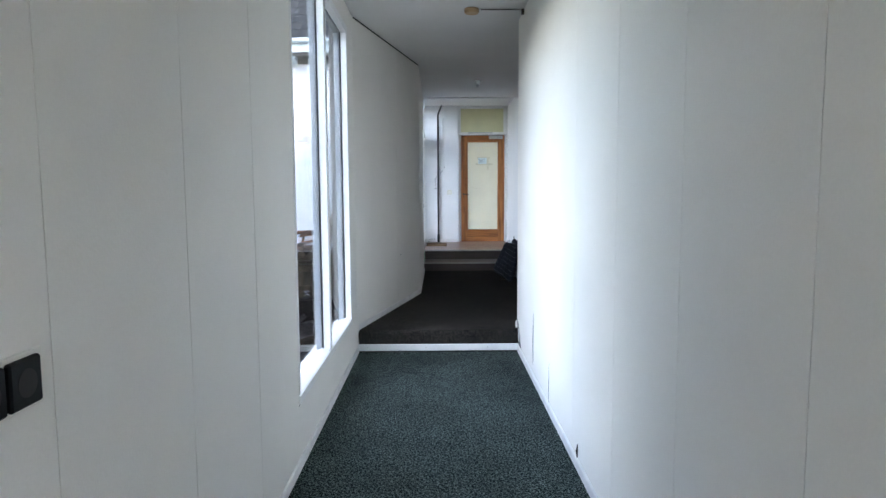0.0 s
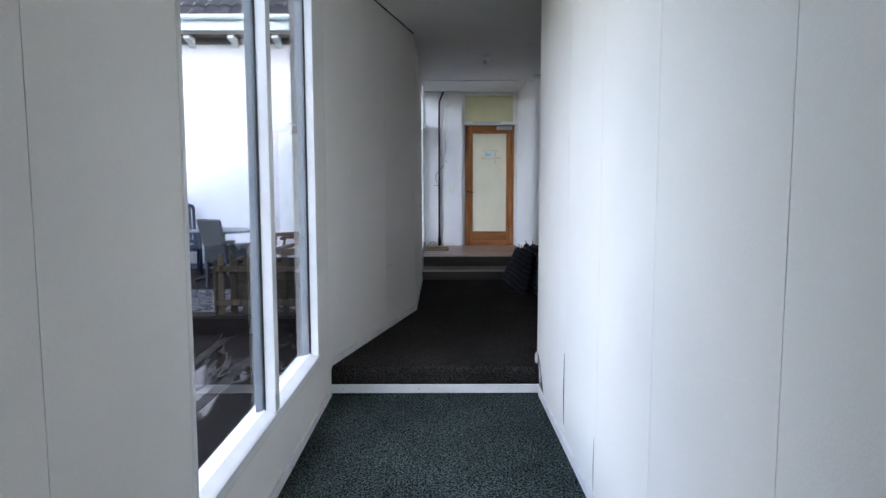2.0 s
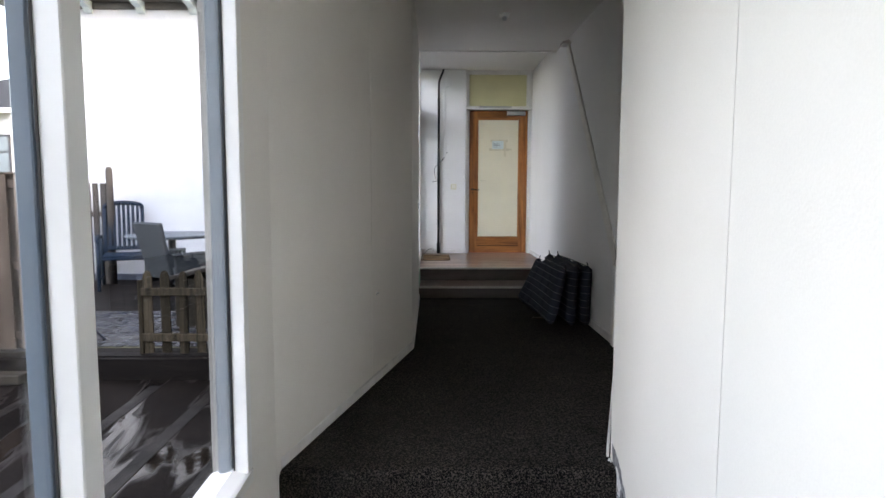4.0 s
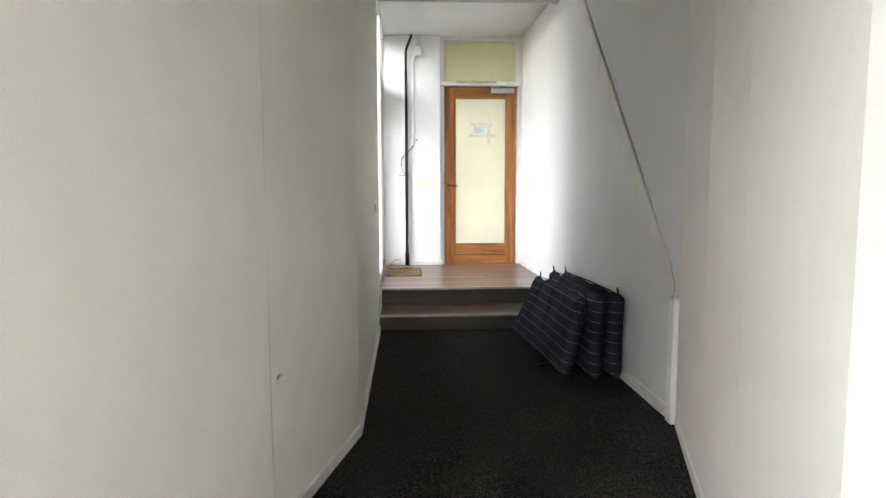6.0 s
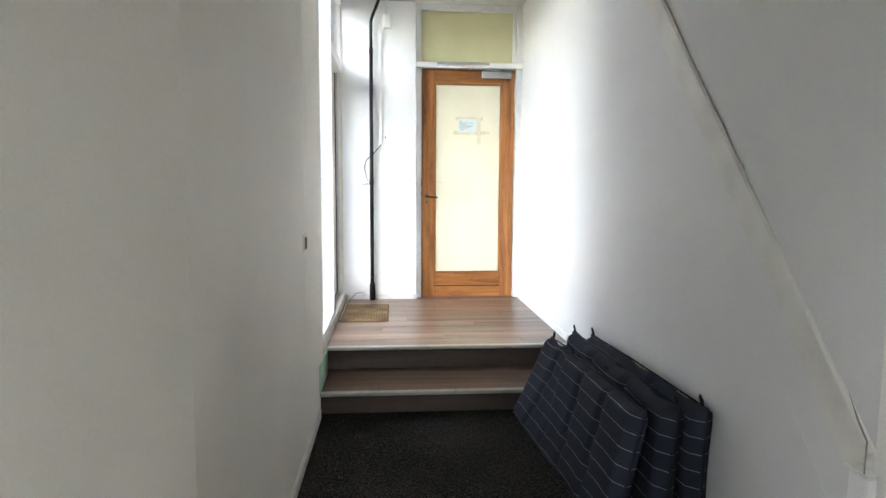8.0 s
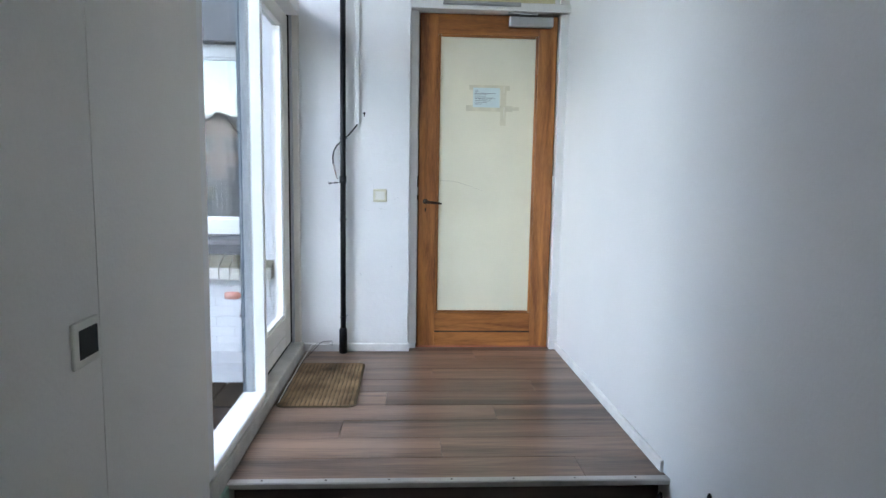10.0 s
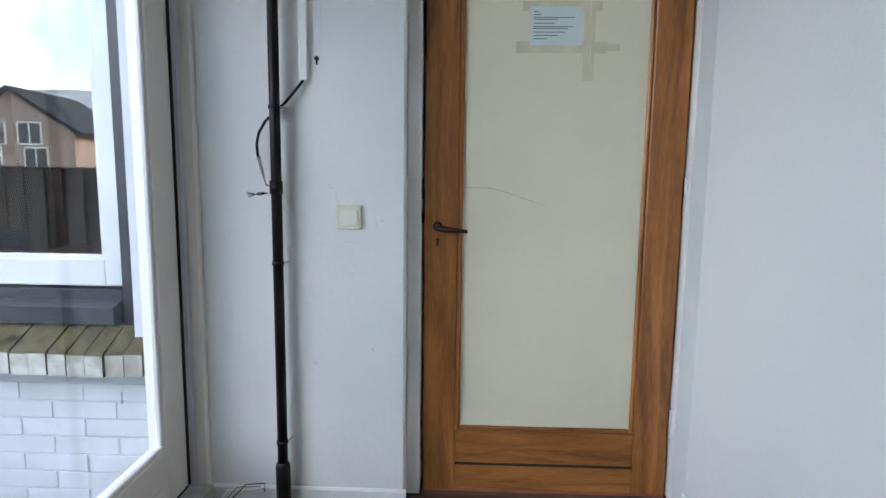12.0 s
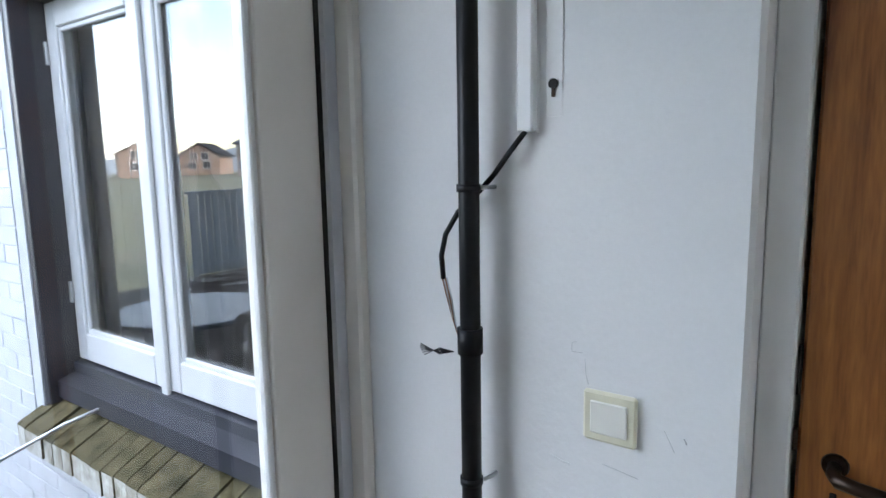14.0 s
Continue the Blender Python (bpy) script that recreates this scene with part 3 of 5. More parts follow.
win.matrix_basis = pose(XL, 2.6, 0.36)
XG = -0.762


def split_post(parent, name, y0, y1, z0, z1, x_in, x_glass, x_out):
    part(name, box((x_glass + 0.006, y0, z0), (x_in, y1, z1), 0.003), M_TRIM, parent)
    part("outer_frame", box((x_out, y0, z0), (x_glass - 0.006, y1, z1), 0.003), M_FRAME_OUT, parent, "outer frame, shade and glass tint put into its grey-blue colour")


split_post(win, "window_post", 1.590, 1.616, 0.398, 2.86, XL + 0.005, XG, -0.815)
split_post(win, "window_post", 2.558, 2.628, 0.398, 2.86, XL + 0.005, XG, -0.805)
split_post(win, "window_post", 3.594, 3.646, 0.398, 2.86, XL + 0.005, XG, -0.815)
split_post(win, "window_head", 1.590, 3.646, 2.80, 2.86, XL + 0.004, XG, -0.815)
sill = [(-0.86, 0.32), (-0.86, 0.375), (XG, 0.412), (XL - 0.004, 0.396), (XL + 0.006, 0.390), (XL + 0.006, 0.347), (XL - 0.03, 0.341)]
bm = bmesh.new()
a, b = [bm.verts.new((x, 1.590, z)) for x, z in sill], [bm.verts.new((x, 3.648, z)) for x, z in sill]
bm.faces.new(a), bm.faces.new(list(reversed(b)))
for i in range(len(sill)):
    bm.faces.new((a[i], b[i], b[(i + 1) % len(sill)], a[(i + 1) % len(sill)]))
bmesh.ops.recalc_face_normals(bm, faces=bm.faces)
part("window_sill", bm, M_TRIM, win)
for y0, y1 in ((1.616, 2.558), (2.628, 3.594)):
    pane = part("pane", box((XG - 0.003, y0 - 0.004, 0.405), (XG + 0.003, y1 + 0.004, 2.804)), M_GLASS, win)
    pane.visible_shadow = False
    for yy in (y0, y1 - 0.004):
        part("glazing_seal", box((XG + 0.0035, yy, 0.405), (XG + 0.008, yy + 0.004, 2.80)), M_DARK, win, "thin dark glazing seal")
structure("trim_sill_gap", box((XL - 0.004, 1.58, 0.3395), (XL + 0.0012, 3.655, 0.3435)), M_DARK, "dark joint under a window sill")
structure("trim_window_gap", box((XL - 0.02, 3.6485, 0.345), (XL + 0.0015, 3.6535, 2.86)), M_DARK, "dark open joint beside a window frame")

# ---- glazed side of the landing: fixed pane and a glass door ----
side = tagged(new("window_2"), "full-height white glazed frame beside the landing", "window", kind="structure")
side.matrix_basis = pose(-0.24, 9.4, Z3)
split_post(side, "window_post", 8.562, 8.625, 0.60, ZC2, -0.192, -0.243, -0.30)
split_post(side, "mullion", 9.392, 9.430, 0.60, ZC2, -0.196, -0.250, -0.300)
part("mullion_rebate", box((-0.300, 9.431, 0.60), (-0.262, 9.508, ZC2), 0.002), M_TRIM, side)
part("jamb", box((-0.33, 10.364, Z3), (-0.250, YE + 0.02, ZC2), 0.003), M_CREAM, side)
part("jamb_stop", box((-0.256, 10.386, Z3), (-0.208, YE + 0.01, ZC2), 0.006), M_CREAM, side)
part("threshold", box((-0.32, 8.56, 0.40), (-0.190, 10.385, 0.578), 0.006), M_THRESH, side, "worn white wooden threshold")
part("draught_gap", box((-0.330, 9.512, 0.5782), (-0.2645, 10.3575, 0.5838)), M_DARK, side, "dark gap under a closed door")
part("bottom_rail", box((-0.30, 8.625, 0.578), (-0.196, 9.391, 0.615), 0.006), M_TRIM, side)
part("transom_bar", box((-0.30, 9.431, 2.50), (-0.20, 10.36, 2.59), 0.005), M_TRIM, side)
part("top_rail", box((-0.30, 8.62, 3.07), (-0.195, 10.36, ZC2), 0.004), M_TRIM, side)
for nm, y0, y1, z0, z1 in (("pane", 8.62, 9.396, 0.61, 3.075), ("upper_pane", 9.432, 10.362, 2.585, 3.075)):
    pane = part(nm, box((-0.246, y0, z0), (-0.240, y1, z1)), M_GLASS, side)
    pane.visible_shadow = False

gdoor = thing("glass_door", "closed cream-white glazed garden door with a low wooden panel", "door", at=(-0.24, 9.51, 0.585))
DY0, DY1 = 9.510, 10.358
part("stile", box((-0.322, DY0, 0.584), (-0.266, DY0 + 0.035, 2.495), 0.003), M_CREAM, gdoor)
part("stile", box((-0.322, DY1 - 0.132, 0.584), (-0.266, DY1, 2.495), 0.003), M_CREAM, gdoor)
part("top_rail", box((-0.322, DY0 + 0.035, 2.41), (-0.266, DY1 - 0.132, 2.495), 0.003), M_CREAM, gdoor)
low = part("bottom_rail", box((-0.322, DY0 + 0.035, 0.584), (-0.268, DY1 - 0.132, 0.770), 0.003), M_CREAM, gdoor)
part("moulding", box((-0.270, DY0 + 0.06, 0.655), (-0.262, DY1 - 0.17, 0.668), 0.002), M_CREAM, low)
part("glazing_bead", box((-0.290, DY0 + 0.034, 0.770), (-0.274, DY1 - 0.131, 0.784), 0.003), M_TRIM, gdoor)
part("glazing_bead", box((-0.290, DY1 - 0.145, 0.784), (-0.274, DY1 - 0.132, 2.41), 0.003), M_TRIM, gdoor)
pane = part("pane", box((-0.2985, DY0 + 0.03, 0.765), (-0.2925, DY1 - 0.128, 2.415)), M_GLASS, gdoor)
pane.visible_shadow = False
stay = part("window_stay", tube([(-0.329, 9.60, 1.60), (-0.352, 9.66, 1.604), (-0.352, 9.72, 1.60)], 0.007, 8), M_ALU, gdoor)
part("handle", tube([(-0.329, 9.585, 0.90), (-0.358, 9.60, 0.915), (-0.363, 9.68, 0.96)], 0.007, 8), M_HANDLE, gdoor)
knob = part("outer_knob", tube([(-0.3225, 9.530, 1.030), (-0.345, 9.530, 1.030), (-0.347, 9.530, 1.030), (-0.400, 9.530, 1.030), (-0.408, 9.530, 1.030)], [0.010, 0.010, 0.0185, 0.0185, 0.015], 16), M_TERRA, gdoor, "dull red round knob on the outside")
structure("trim_door_gap", box((-0.318, 10.3585, 0.585), (-0.2575, 10.3636, 3.06)), M_DARK, "dark gap beside a closed door")

# ---- end wall with the recessed wooden door ----
structure("wall_end", box((-0.244, YE, Z3 - 0.2), (0.447, 10.70, ZC2), 0.007), M_WALL_END, "white plastered end wall with scratches")
structure("wall_end_back", box((0.4475, 10.60, Z3 - 0.2), (XR2 + TH, 10.74, ZC2)), M_WALL_END)
structure("trim_jamb_left", box((0.4475, 10.474, Z3), (0.492, 10.60, ZC2), 0.003), M_TRIM, "white painted door jamb")
structure("trim_jamb_right", box((1.344, 10.455, Z3), (XR2 - 0.0005, 10.60, ZC2), 0.002), M_TRIM, "white painted door jamb")
structure("trim_lintel", box((0.445, 10.415, 2.578), (XR2 - 0.002, 10.60, 2.625), 0.004), M_TRIM, "white painted bar over a door")
structure("trim_transom_frame", box((0.492, 10.47, 3.078), (1.344, 10.60, ZC2), 0.003), M_TRIM, "white head over a transom panel")
structure("transom_panel", box((0.492, 10.51, 2.625), (1.344, 10.535, 3.078)), M_TRANSOM, "yellowed painted panel above a door")
structure("trim_transom_post", box((1.315, 10.49, 2.625), (1.3445, 10.51, 3.078), 0.003), M_TRIM)

door = thing("wooden_door", "closed orange-brown varnished wooden door with a cream panel", "door", at=(0.92, YD, Z3))
D0, D1, DZ0, DZ1 = 0.4985, 1.3375, Z3 + 0.0015, 2.572
for x0, x1 in ((D0, 0.612), (1.222, D1)):
    part("stile", box((x0, YD, DZ0), (x1, YD + 0.042, DZ1), 0.004), M_DOOR, door)
part("top_rail", box((0.612, YD + 0.0005, 2.452), (1.222, YD + 0.0415, DZ1), 0.003), M_DOOR_H, door)
rail = part("bottom_rail", box((0.612, YD + 0.0005, DZ0), (1.222, YD + 0.0415, 0.738), 0.003), M_DOOR_H, door)
part("groove", box((0.612, YD - 0.0012, 0.612), (1.222, YD + 0.004, 0.621)), M_DARK, rail, "dark groove across the rail")
part("panel", box((0.608, YD + 0.014, 0.734), (1.226, YD + 0.030, 2.456)), M_PANEL, door, "cream painted flat panel")
for a, b, mt in (((0.612, YD + 0.002, 0.738), (0.627, YD + 0.016, 2.452), M_DOOR), ((1.207, YD + 0.002, 0.738), (1.222, YD + 0.016, 2.452), M_DOOR),
                 ((0.627, YD + 0.002, 0.738), (1.207, YD + 0.016, 0.752), M_DOOR_H), ((0.627, YD + 0.002, 2.438), (1.207, YD + 0.016, 2.452), M_DOOR_H)):
    part("moulding", box(a, b, 0.005), mt, door)
rose = part("handle_rose", tube([(0.544, YD + 0.001, 1.442), (0.544, YD - 0.007, 1.442)], [0.017, 0.015], 16), M_HANDLE, door)
lever = [(0.544, YD - 0.006, 1.442), (0.544, YD - 0.030, 1.442), (0.551, YD - 0.043, 1.440), (0.571, YD - 0.047, 1.438), (0.611, YD - 0.047, 1.434), (0.643, YD - 0.045, 1.431)]
part("lever", tube(lever, [0.009, 0.009, 0.010, 0.009, 0.008, 0.0055], 10), M_HANDLE, rose, "dark worn bronze lever")
part("keyhole", box((0.540, YD - 0.0015, 1.378), (0.548, YD + 0.002, 1.402), 0.001), M_DARK, door)
part("latch_plate", box((0.4925, YD - 0.004, 1.452), (0.4985, YD + 0.006, 1.482), 0.001), M_HANDLE, door)
part("latch_plate", box((0.4930, YD - 0.002, 1.53), (0.4980, YD + 0.006, 1.60), 0.001), M_DARK, door)
part("worn_edge", box((0.50, YD - 0.0012, DZ0), (1.336, YD + 0.002, DZ0 + 0.010)), M_TERRA, rail, "bare scuffed lower edge")
for hz in (2.33, 1.56, 0.785):
    hg = part("hinge", box((1.3385, YD - 0.006, hz - 0.048), (1.352, YD - 0.0005, hz + 0.048), 0.0015), M_TRIM, door, "white painted hinge")
    part("hinge_pin", tube([(1.3415, YD - 0.010, hz - 0.050), (1.3415, YD - 0.010, hz + 0.050)], 0.0055, 10), M_TRIM, hg)
closer = thing("door_closer", "grey metal door closer on a door top", "door closer", at=(1.15, YD, 2.50))
part("body", box((1.035, YD - 0.048, 2.500), (1.300, YD - 0.001, 2.560), 0.006), M_ALU, closer)
part("slide_rail", box((0.63, 10.398, 2.600), (1.09, 10.4145, 2.622), 0.003), M_ALU, closer, "slim grey slide rail")
part("arm", box((1.02, 10.43, 2.5605), (1.20, 10.452, 2.5735), 0.003), M_ALU, closer)

# crack, notice and tape on the panel
YP = YD + 0.014
crack = [(0.628, 1.573), (0.665, 1.570), (0.70, 1.571), (0.735, 1.566), (0.78, 1.553), (0.84, 1.533), (0.90, 1.513)]
part("crack", tube([(x, YP - 0.0003, z) for x, z in crack], [0.0009, 0.0008, 0.0011, 0.0008, 0.0007, 0.0005, 0.0003], 5), M_HAIRLINE, door, "fine crack in the paint")
notice = thing("paper_notice", "pale blue-green printed paper notice taped to a door", "notice", at=(0.90, YP, 2.03))
NL, NR, NB, NT = 0.829, 0.994, 2.024, 2.142
part("sheet", box((NL, YP - 0.0022, NB), (NR, YP - 0.0012, NT), 0.0), M_PAPER, notice)
lines = [(0.05, 0.12), (0.125, 0.16), (0.20, 0.88), (0.245, 0.52), (0.345, 0.45), (0.435, 0.84), (0.48, 0.74), (0.575, 0.67), (0.66, 0.53), (0.745, 0.30)]
for i, (v, w) in enumerate(lines):
    z = NT - 0.010 - v * (NT - NB)
    part("text_line", box((NL + 0.011, YP - 0.0027, z - 0.0014), (NL + 0.011 + w * 0.148, YP - 0.0023, z + 0.0010)), M_INK, notice)
for k, (x0, x1, z0, z1) in enumerate(((0.805, 1.055, 2.128, 2.158), (0.787, 1.075, 2.000, 2.036), (1.000, 1.035, 1.915, 2.148), (1.06, 1.115, 2.008, 2.030))):
    part("tape", box((x0, YP - 0.0004 - 0.0002 * k, z0), (x1, YP + 0.0005, z1)), M_TAPE, notice, "old yellowed clear tape")
for z0, z1, dx in ((2.115, 2.152, 0.0), (1.968, 2.030, 0.003)):
    part("tape_edge", tube([(1.0195 + dx, YP - 0.0014, z0), (1.0185 + dx, YP - 0.0022, (z0 + z1) / 2), (1.0195 + dx, YP - 0.0014, z1)], 0.0013, 6), M_TAPE_EDGE, notice)

# ---- standing black pipe, trunking and cables on the end wall ----
pipe = thing("black_pipe", "black plastic pipe standing against a white wall", "pipe", at=(0.046, 10.37, Z3))
PX, PY = 0.050, 10.366
part("shaft", tube([(PX, PY, 0.60), (PX + 0.001, PY, 2.70)], 0.0165, 20), M_BLACK, pipe)
bend = [(PX + 0.001, PY, 2.66), (PX + 0.001, PY, 2.90), (PX + 0.003, PY, 2.95), (PX + 0.014, PY, 2.985), (PX + 0.055, PY + 0.01, 3.085), (PX + 0.070, PY + 0.02, 3.127)]
part("upper_bend", tube(bend, 0.0135, 18), M_BLACK, pipe)
part("foot_sleeve", tube([(PX, PY, Z3 + 0.003), (PX, PY, 0.66), (PX, PY, 0.672)], [0.024, 0.024, 0.018], 20), M_BLACK, pipe)
part("coupling", tube([(PX, PY, 1.548), (PX, PY, 1.59)], 0.0205, 20), M_BLACK, pipe)
part("coupling", tube([(PX, PY, 2.68), (PX, PY, 2.72)], 0.0185, 20), M_BLACK, pipe)
for cz in (1.812, 1.332, 0.74):
    clip = part("pipe_clip", tube([(PX, PY, cz - 0.006), (PX, PY, cz + 0.006)], 0.0190, 20), M_BLACK, pipe)
    part("clip_screw", tube([(PX + 0.016, PY + 0.012, cz), (PX + 0.021, PY + 0.030, cz), (PX + 0.021, YE, cz)], 0.0035, 8), M_ALU, clip)

duct = thing("cable_trunking", "slim white plastic cable trunking on a wall", "trunking", at=(0.147, YE, 1.9))
part("channel", box((0.119, YE - 0.018, 1.894), (0.146, YE - 0.0005, 2.876), 0.003), M_PVC, duct)
part("end_plate", box((0.116, YE - 0.004, 1.891), (0.149, YE - 0.0003, 2.02), 0.001), M_PVC, duct)
jbox = thing("junction_box", "small white square junction box below a ceiling", "junction box", at=(0.158, YE, 2.95))
part("body", box((0.150, YE - 0.040, 2.893), (0.225, YE - 0.0005, 3.012), 0.006), M_PVC, jbox)
part("conduit", tube([(0.186, YE - 0.014, 3.01), (0.186, YE - 0.014, ZC2)], 0.009, 10), M_PVC, jbox)
part("conduit", tube([(0.138, YE - 0.014, 2.872), (0.170, YE - 0.014, 2.898)], 0.009, 10), M_PVC, jbox)
cable = thing("loose_cable", "loose black cable with frayed grey strands", "cable", at=(0.03, 10.38, 1.55))
loop = [(0.133, YE - 0.012, 1.897), (0.110, YE - 0.020, 1.866), (0.080, YE - 0.016, 1.832), (0.045, YE - 0.014, 1.800), (0.014, YE - 0.020, 1.772), (-0.005, YE - 0.030, 1.735), (-0.011, YE - 0.034, 1.700), (-0.008, YE - 0.034, 1.662)]
part("sheath", tube(loop, 0.0044, 8), M_BLACK, cable)
for k in range(4):
    x = -0.008 + 0.003 * k
    part("strand", tube([(x - 0.002, YE - 0.034, 1.664), (x + 0.004, YE - 0.03, 1.63), (x + 0.012, YE - 0.028, 1.60 - 0.008 * k), (x + 0.024, YE - 0.03, 1.572)], 0.0013, 5),
         M_ALU if k % 2 else M_COPPER, cable)
for k in range(6):
    a = radians(170 + k * 8)
    part("strand", tube([(0.030, PY - 0.018, 1.552), (0.005, PY - 0.022, 1.551 + 0.002 * (k - 3)), (0.03 + 0.066 * math.cos(a), PY - 0.02, 1.551 + 0.066 * math.sin(a) * 0.4)], 0.0010, 4), M_BLACK, cable)
plate = thing("keyhole_plate", "tiny dark keyhole plate on a narrow wall strip", "wall plate", at=(0.177, YE, 1.95))
part("strip", box((0.160, YE - 0.0012, 1.915), (0.186, YE - 0.0004, 2.62), 0.001), M_WALL_END, plate)
part("hole", tube([(0.172, YE - 0.0045, 1.962), (0.172, YE - 0.002, 1.962)], 0.0075, 12), M_DARK, plate)
part("hole", box((0.169, YE - 0.0042, 1.943), (0.175, YE - 0.002, 1.958), 0.001), M_HANDLE, plate)

switch = thing("light_switch", "yellowed square light switch with ivory rocker", "light switch", at=(0.2795, YE, 1.44))
part("frame", box((0.2275, YE - 0.010, 1.4375), (0.3085, YE - 0.0005, 1.5155), 0.004), M_SWITCH, switch)
part("rocker", box((0.240, YE - 0.0135, 1.4515), (0.296, YE - 0.0095, 1.5015), 0.002), M_SWITCH2, switch, "ivory rocker")


def scratch(pts, r=0.0006):
    return structure("trim_scratch", tube([(x, YE - 0.0001, z) for x, z in pts], r, 4), M_SCRATCH, "thin scratch in the plaster")


scratch([(0.205, 1.566), (0.222, 1.567)])
scratch([(0.205, 1.567), (0.205, 1.580), (0.213, 1.583)])
scratch([(0.226, 1.560), (0.228, 1.535), (0.232, 1.520)])
scratch([(0.172, 1.392), (0.192, 1.386), (0.205, 1.385)])
scratch([(0.345, 1.475), (0.360, 1.446)])
scratch([(0.255, 1.40), (0.31, 1.392)])
scratch([(0.372, 1.470), (0.376, 1.462)], 0.0013)
scratch([(0.15, 1.005), (0.155, 0.99)], 0.0013)
scratch([(0.34, 1.05), (0.341, 1.04)], 0.0013)

wires = thing("floor_wires", "thin loose white wires trailing along a threshold", "wires", at=(-0.17, 10.3, Z3))
for k in range(3):
    pts = [(-0.168 + 0.004 * k, 9.5 + j * 0.12, Z3 + 0.006 + 0.003 * ((j * 7 + k * 3) % 3)) for j in range(7)]
    part("wire", tube(pts + [(-0.14 + 0.03 * k, 10.375, Z3 + 0.05 + 0.01 * k), (-0.06 + 0.02 * k, 10.39, Z3 + 0.045 + 0.012 * k), (-0.02, 10.385, Z3 + 0.058 - 0.008 * k)], 0.0022, 6), (M_PVC, M_SEAM, M_DARK)[k], wires)

# ---- doormat ----
mat = thing("doormat", "worn brown ribbed doormat with rounded corners", "doormat", at=(0.012, 9.80, Z3))
MX0, MX1, MY0, MY1 = -0.178, 0.202, 9.458, 10.142
base = prism(
             [(cx + 0.045 * math.cos(radians(d)), cy + 0.045 * math.sin(radians(d)))
              for cx, cy, s in ((MX1 - 0.045, MY1 - 0.045, 0), (MX0 + 0.045, MY1 - 0.045, 90), (MX0 + 0.045, MY0 + 0.045, 180), (MX1 - 0.045, MY0 + 0.045, 270))
              for d in range(s, s + 91, 15)], Z3 + 0.001, Z3 + 0.007)
part("backing", base, M_MAT_BASE, mat)
for k in range(17):
    x = MX0 + 0.012 + k * 0.0211
    inset = 0.022 if k in (0, 16) else 0.008
    pts = [(x + 0.010 + 0.0012 * math.sin(j * 1.9 + k), MY0 + inset + (MY1 - MY0 - 2 * inset) * j / 14, Z3 + 0.0075 + 0.0012 * math.sin(j * 2.3 + k * 1.7)) for j in range(15)]
    rib = tube(pts, 0.0096, 8)
    for v in rib.verts:
        v.co.z = Z3 + 0.0062 + (v.co.z - Z3 - 0.0075) * 0.38
    part("rib", rib, M_MAT, mat)

# ---- slanting brace and post on the right wall ----
brace = thing("wall_brace", "slanting cream-painted timber brace set into a wall", "timber brace", at=(XR2, 6.23, Z1))
ang, bl = 47.5, 2.88
part("beam", box((-0.016, 0, 0), (0.004, bl, 0.112), 0.007), M_BRACE, brace, "", pose(XR2 - 0.002, 6.262, 0.828, ang, 0, 0.4))
part("filler_ridge", tube([(XR2 - 0.0005, 7.06, 1.53), (XR2 - 0.0015, 6.70, 1.12), (XR2 - 0.0005, 6.25, 0.60)], 0.0016, 5), M_WALL, brace, "raised filler line in the plaster")
part("post", box((XR2 - 0.034, 6.172, Z1), (XR2 + 0.004, 6.236, 0.846), 0.006), M_TRIM, brace)
part("post_cap", box((XR2 - 0.037, 6.168, 0.8462), (XR2 + 0.004, 6.246, 0.856), 0.002), M_BRACE, brace)
part("joint_crack", tube([(XR2 - 0.036, 6.178, 0.856), (XR2 - 0.020, 6.196, 0.93), (XR2 - 0.018, 6.232, 0.97), (XR2 - 0.018, 6.270, 1.03)], [0.002, 0.0024, 0.0028, 0.0008], 5), M_SEAM, brace, "dark split in the paint")
part("top_plate", box((XR2 - 0.10, 8.02, 2.955), (XR2, 8.20, 2.985), 0.004), M_BRACE, brace)

# ---- lamp, detector and sockets ----
det = thing("smoke_detector", "round tan smoke detector on a white ceiling", "smoke detector", at=(0.341, 3.78, ZC))
M_TAN = material("tan_plastic", (0.55, 0.36, 0.19), rough=0.5, vary=0.04)
part("housing", tube([(0.341, 3.78, ZC - 0.001), (0.341, 3.78, ZC - 0.030), (0.341, 3.78, ZC - 0.040)], [0.062, 0.062, 0.052], 28), M_TAN, det)
dcable = thing("ceiling_cable", "thin loose cable along a ceiling joint", "cable", at=(0.6, 3.78, ZC))
for k in range(3):
    part("wire", tube([(0.42 + 0.125 * j * 0.8, 3.78 + 0.01 * math.sin(j * 2 + k * 2), ZC - 0.004 - 0.004 * abs(math.sin(j + k))) for j in range(5)], 0.003, 6), M_SEAM if k else M_BLACK, dcable)
part("connector", box((0.765, 3.765, ZC - 0.05), (0.789, 3.795, ZC - 0.002), 0.004), M_HANDLE, dcable)
lamp = thing("ceiling_lamp_tube", "small white tilted tube lamp under a ceiling", "ceiling lamp", at=(0.615, 7.2, ZC))
part("base", box((0.575, 7.18, ZC - 0.022), (0.665, 7.30, ZC - 0.0005), 0.006), M_PVC, lamp)
part("tube", tube([(0.628, 7.22, ZC - 0.02), (0.612, 7.12, ZC - 0.05), (0.598, 7.03, ZC - 0.098)], [0.018, 0.024, 0.024], 14), M_PVC, lamp)
part("bulb_rim", tube([(0.5985, 7.032, ZC - 0.097), (0.597, 7.022, ZC - 0.103)], 0.021, 14), M_ALU, lamp)

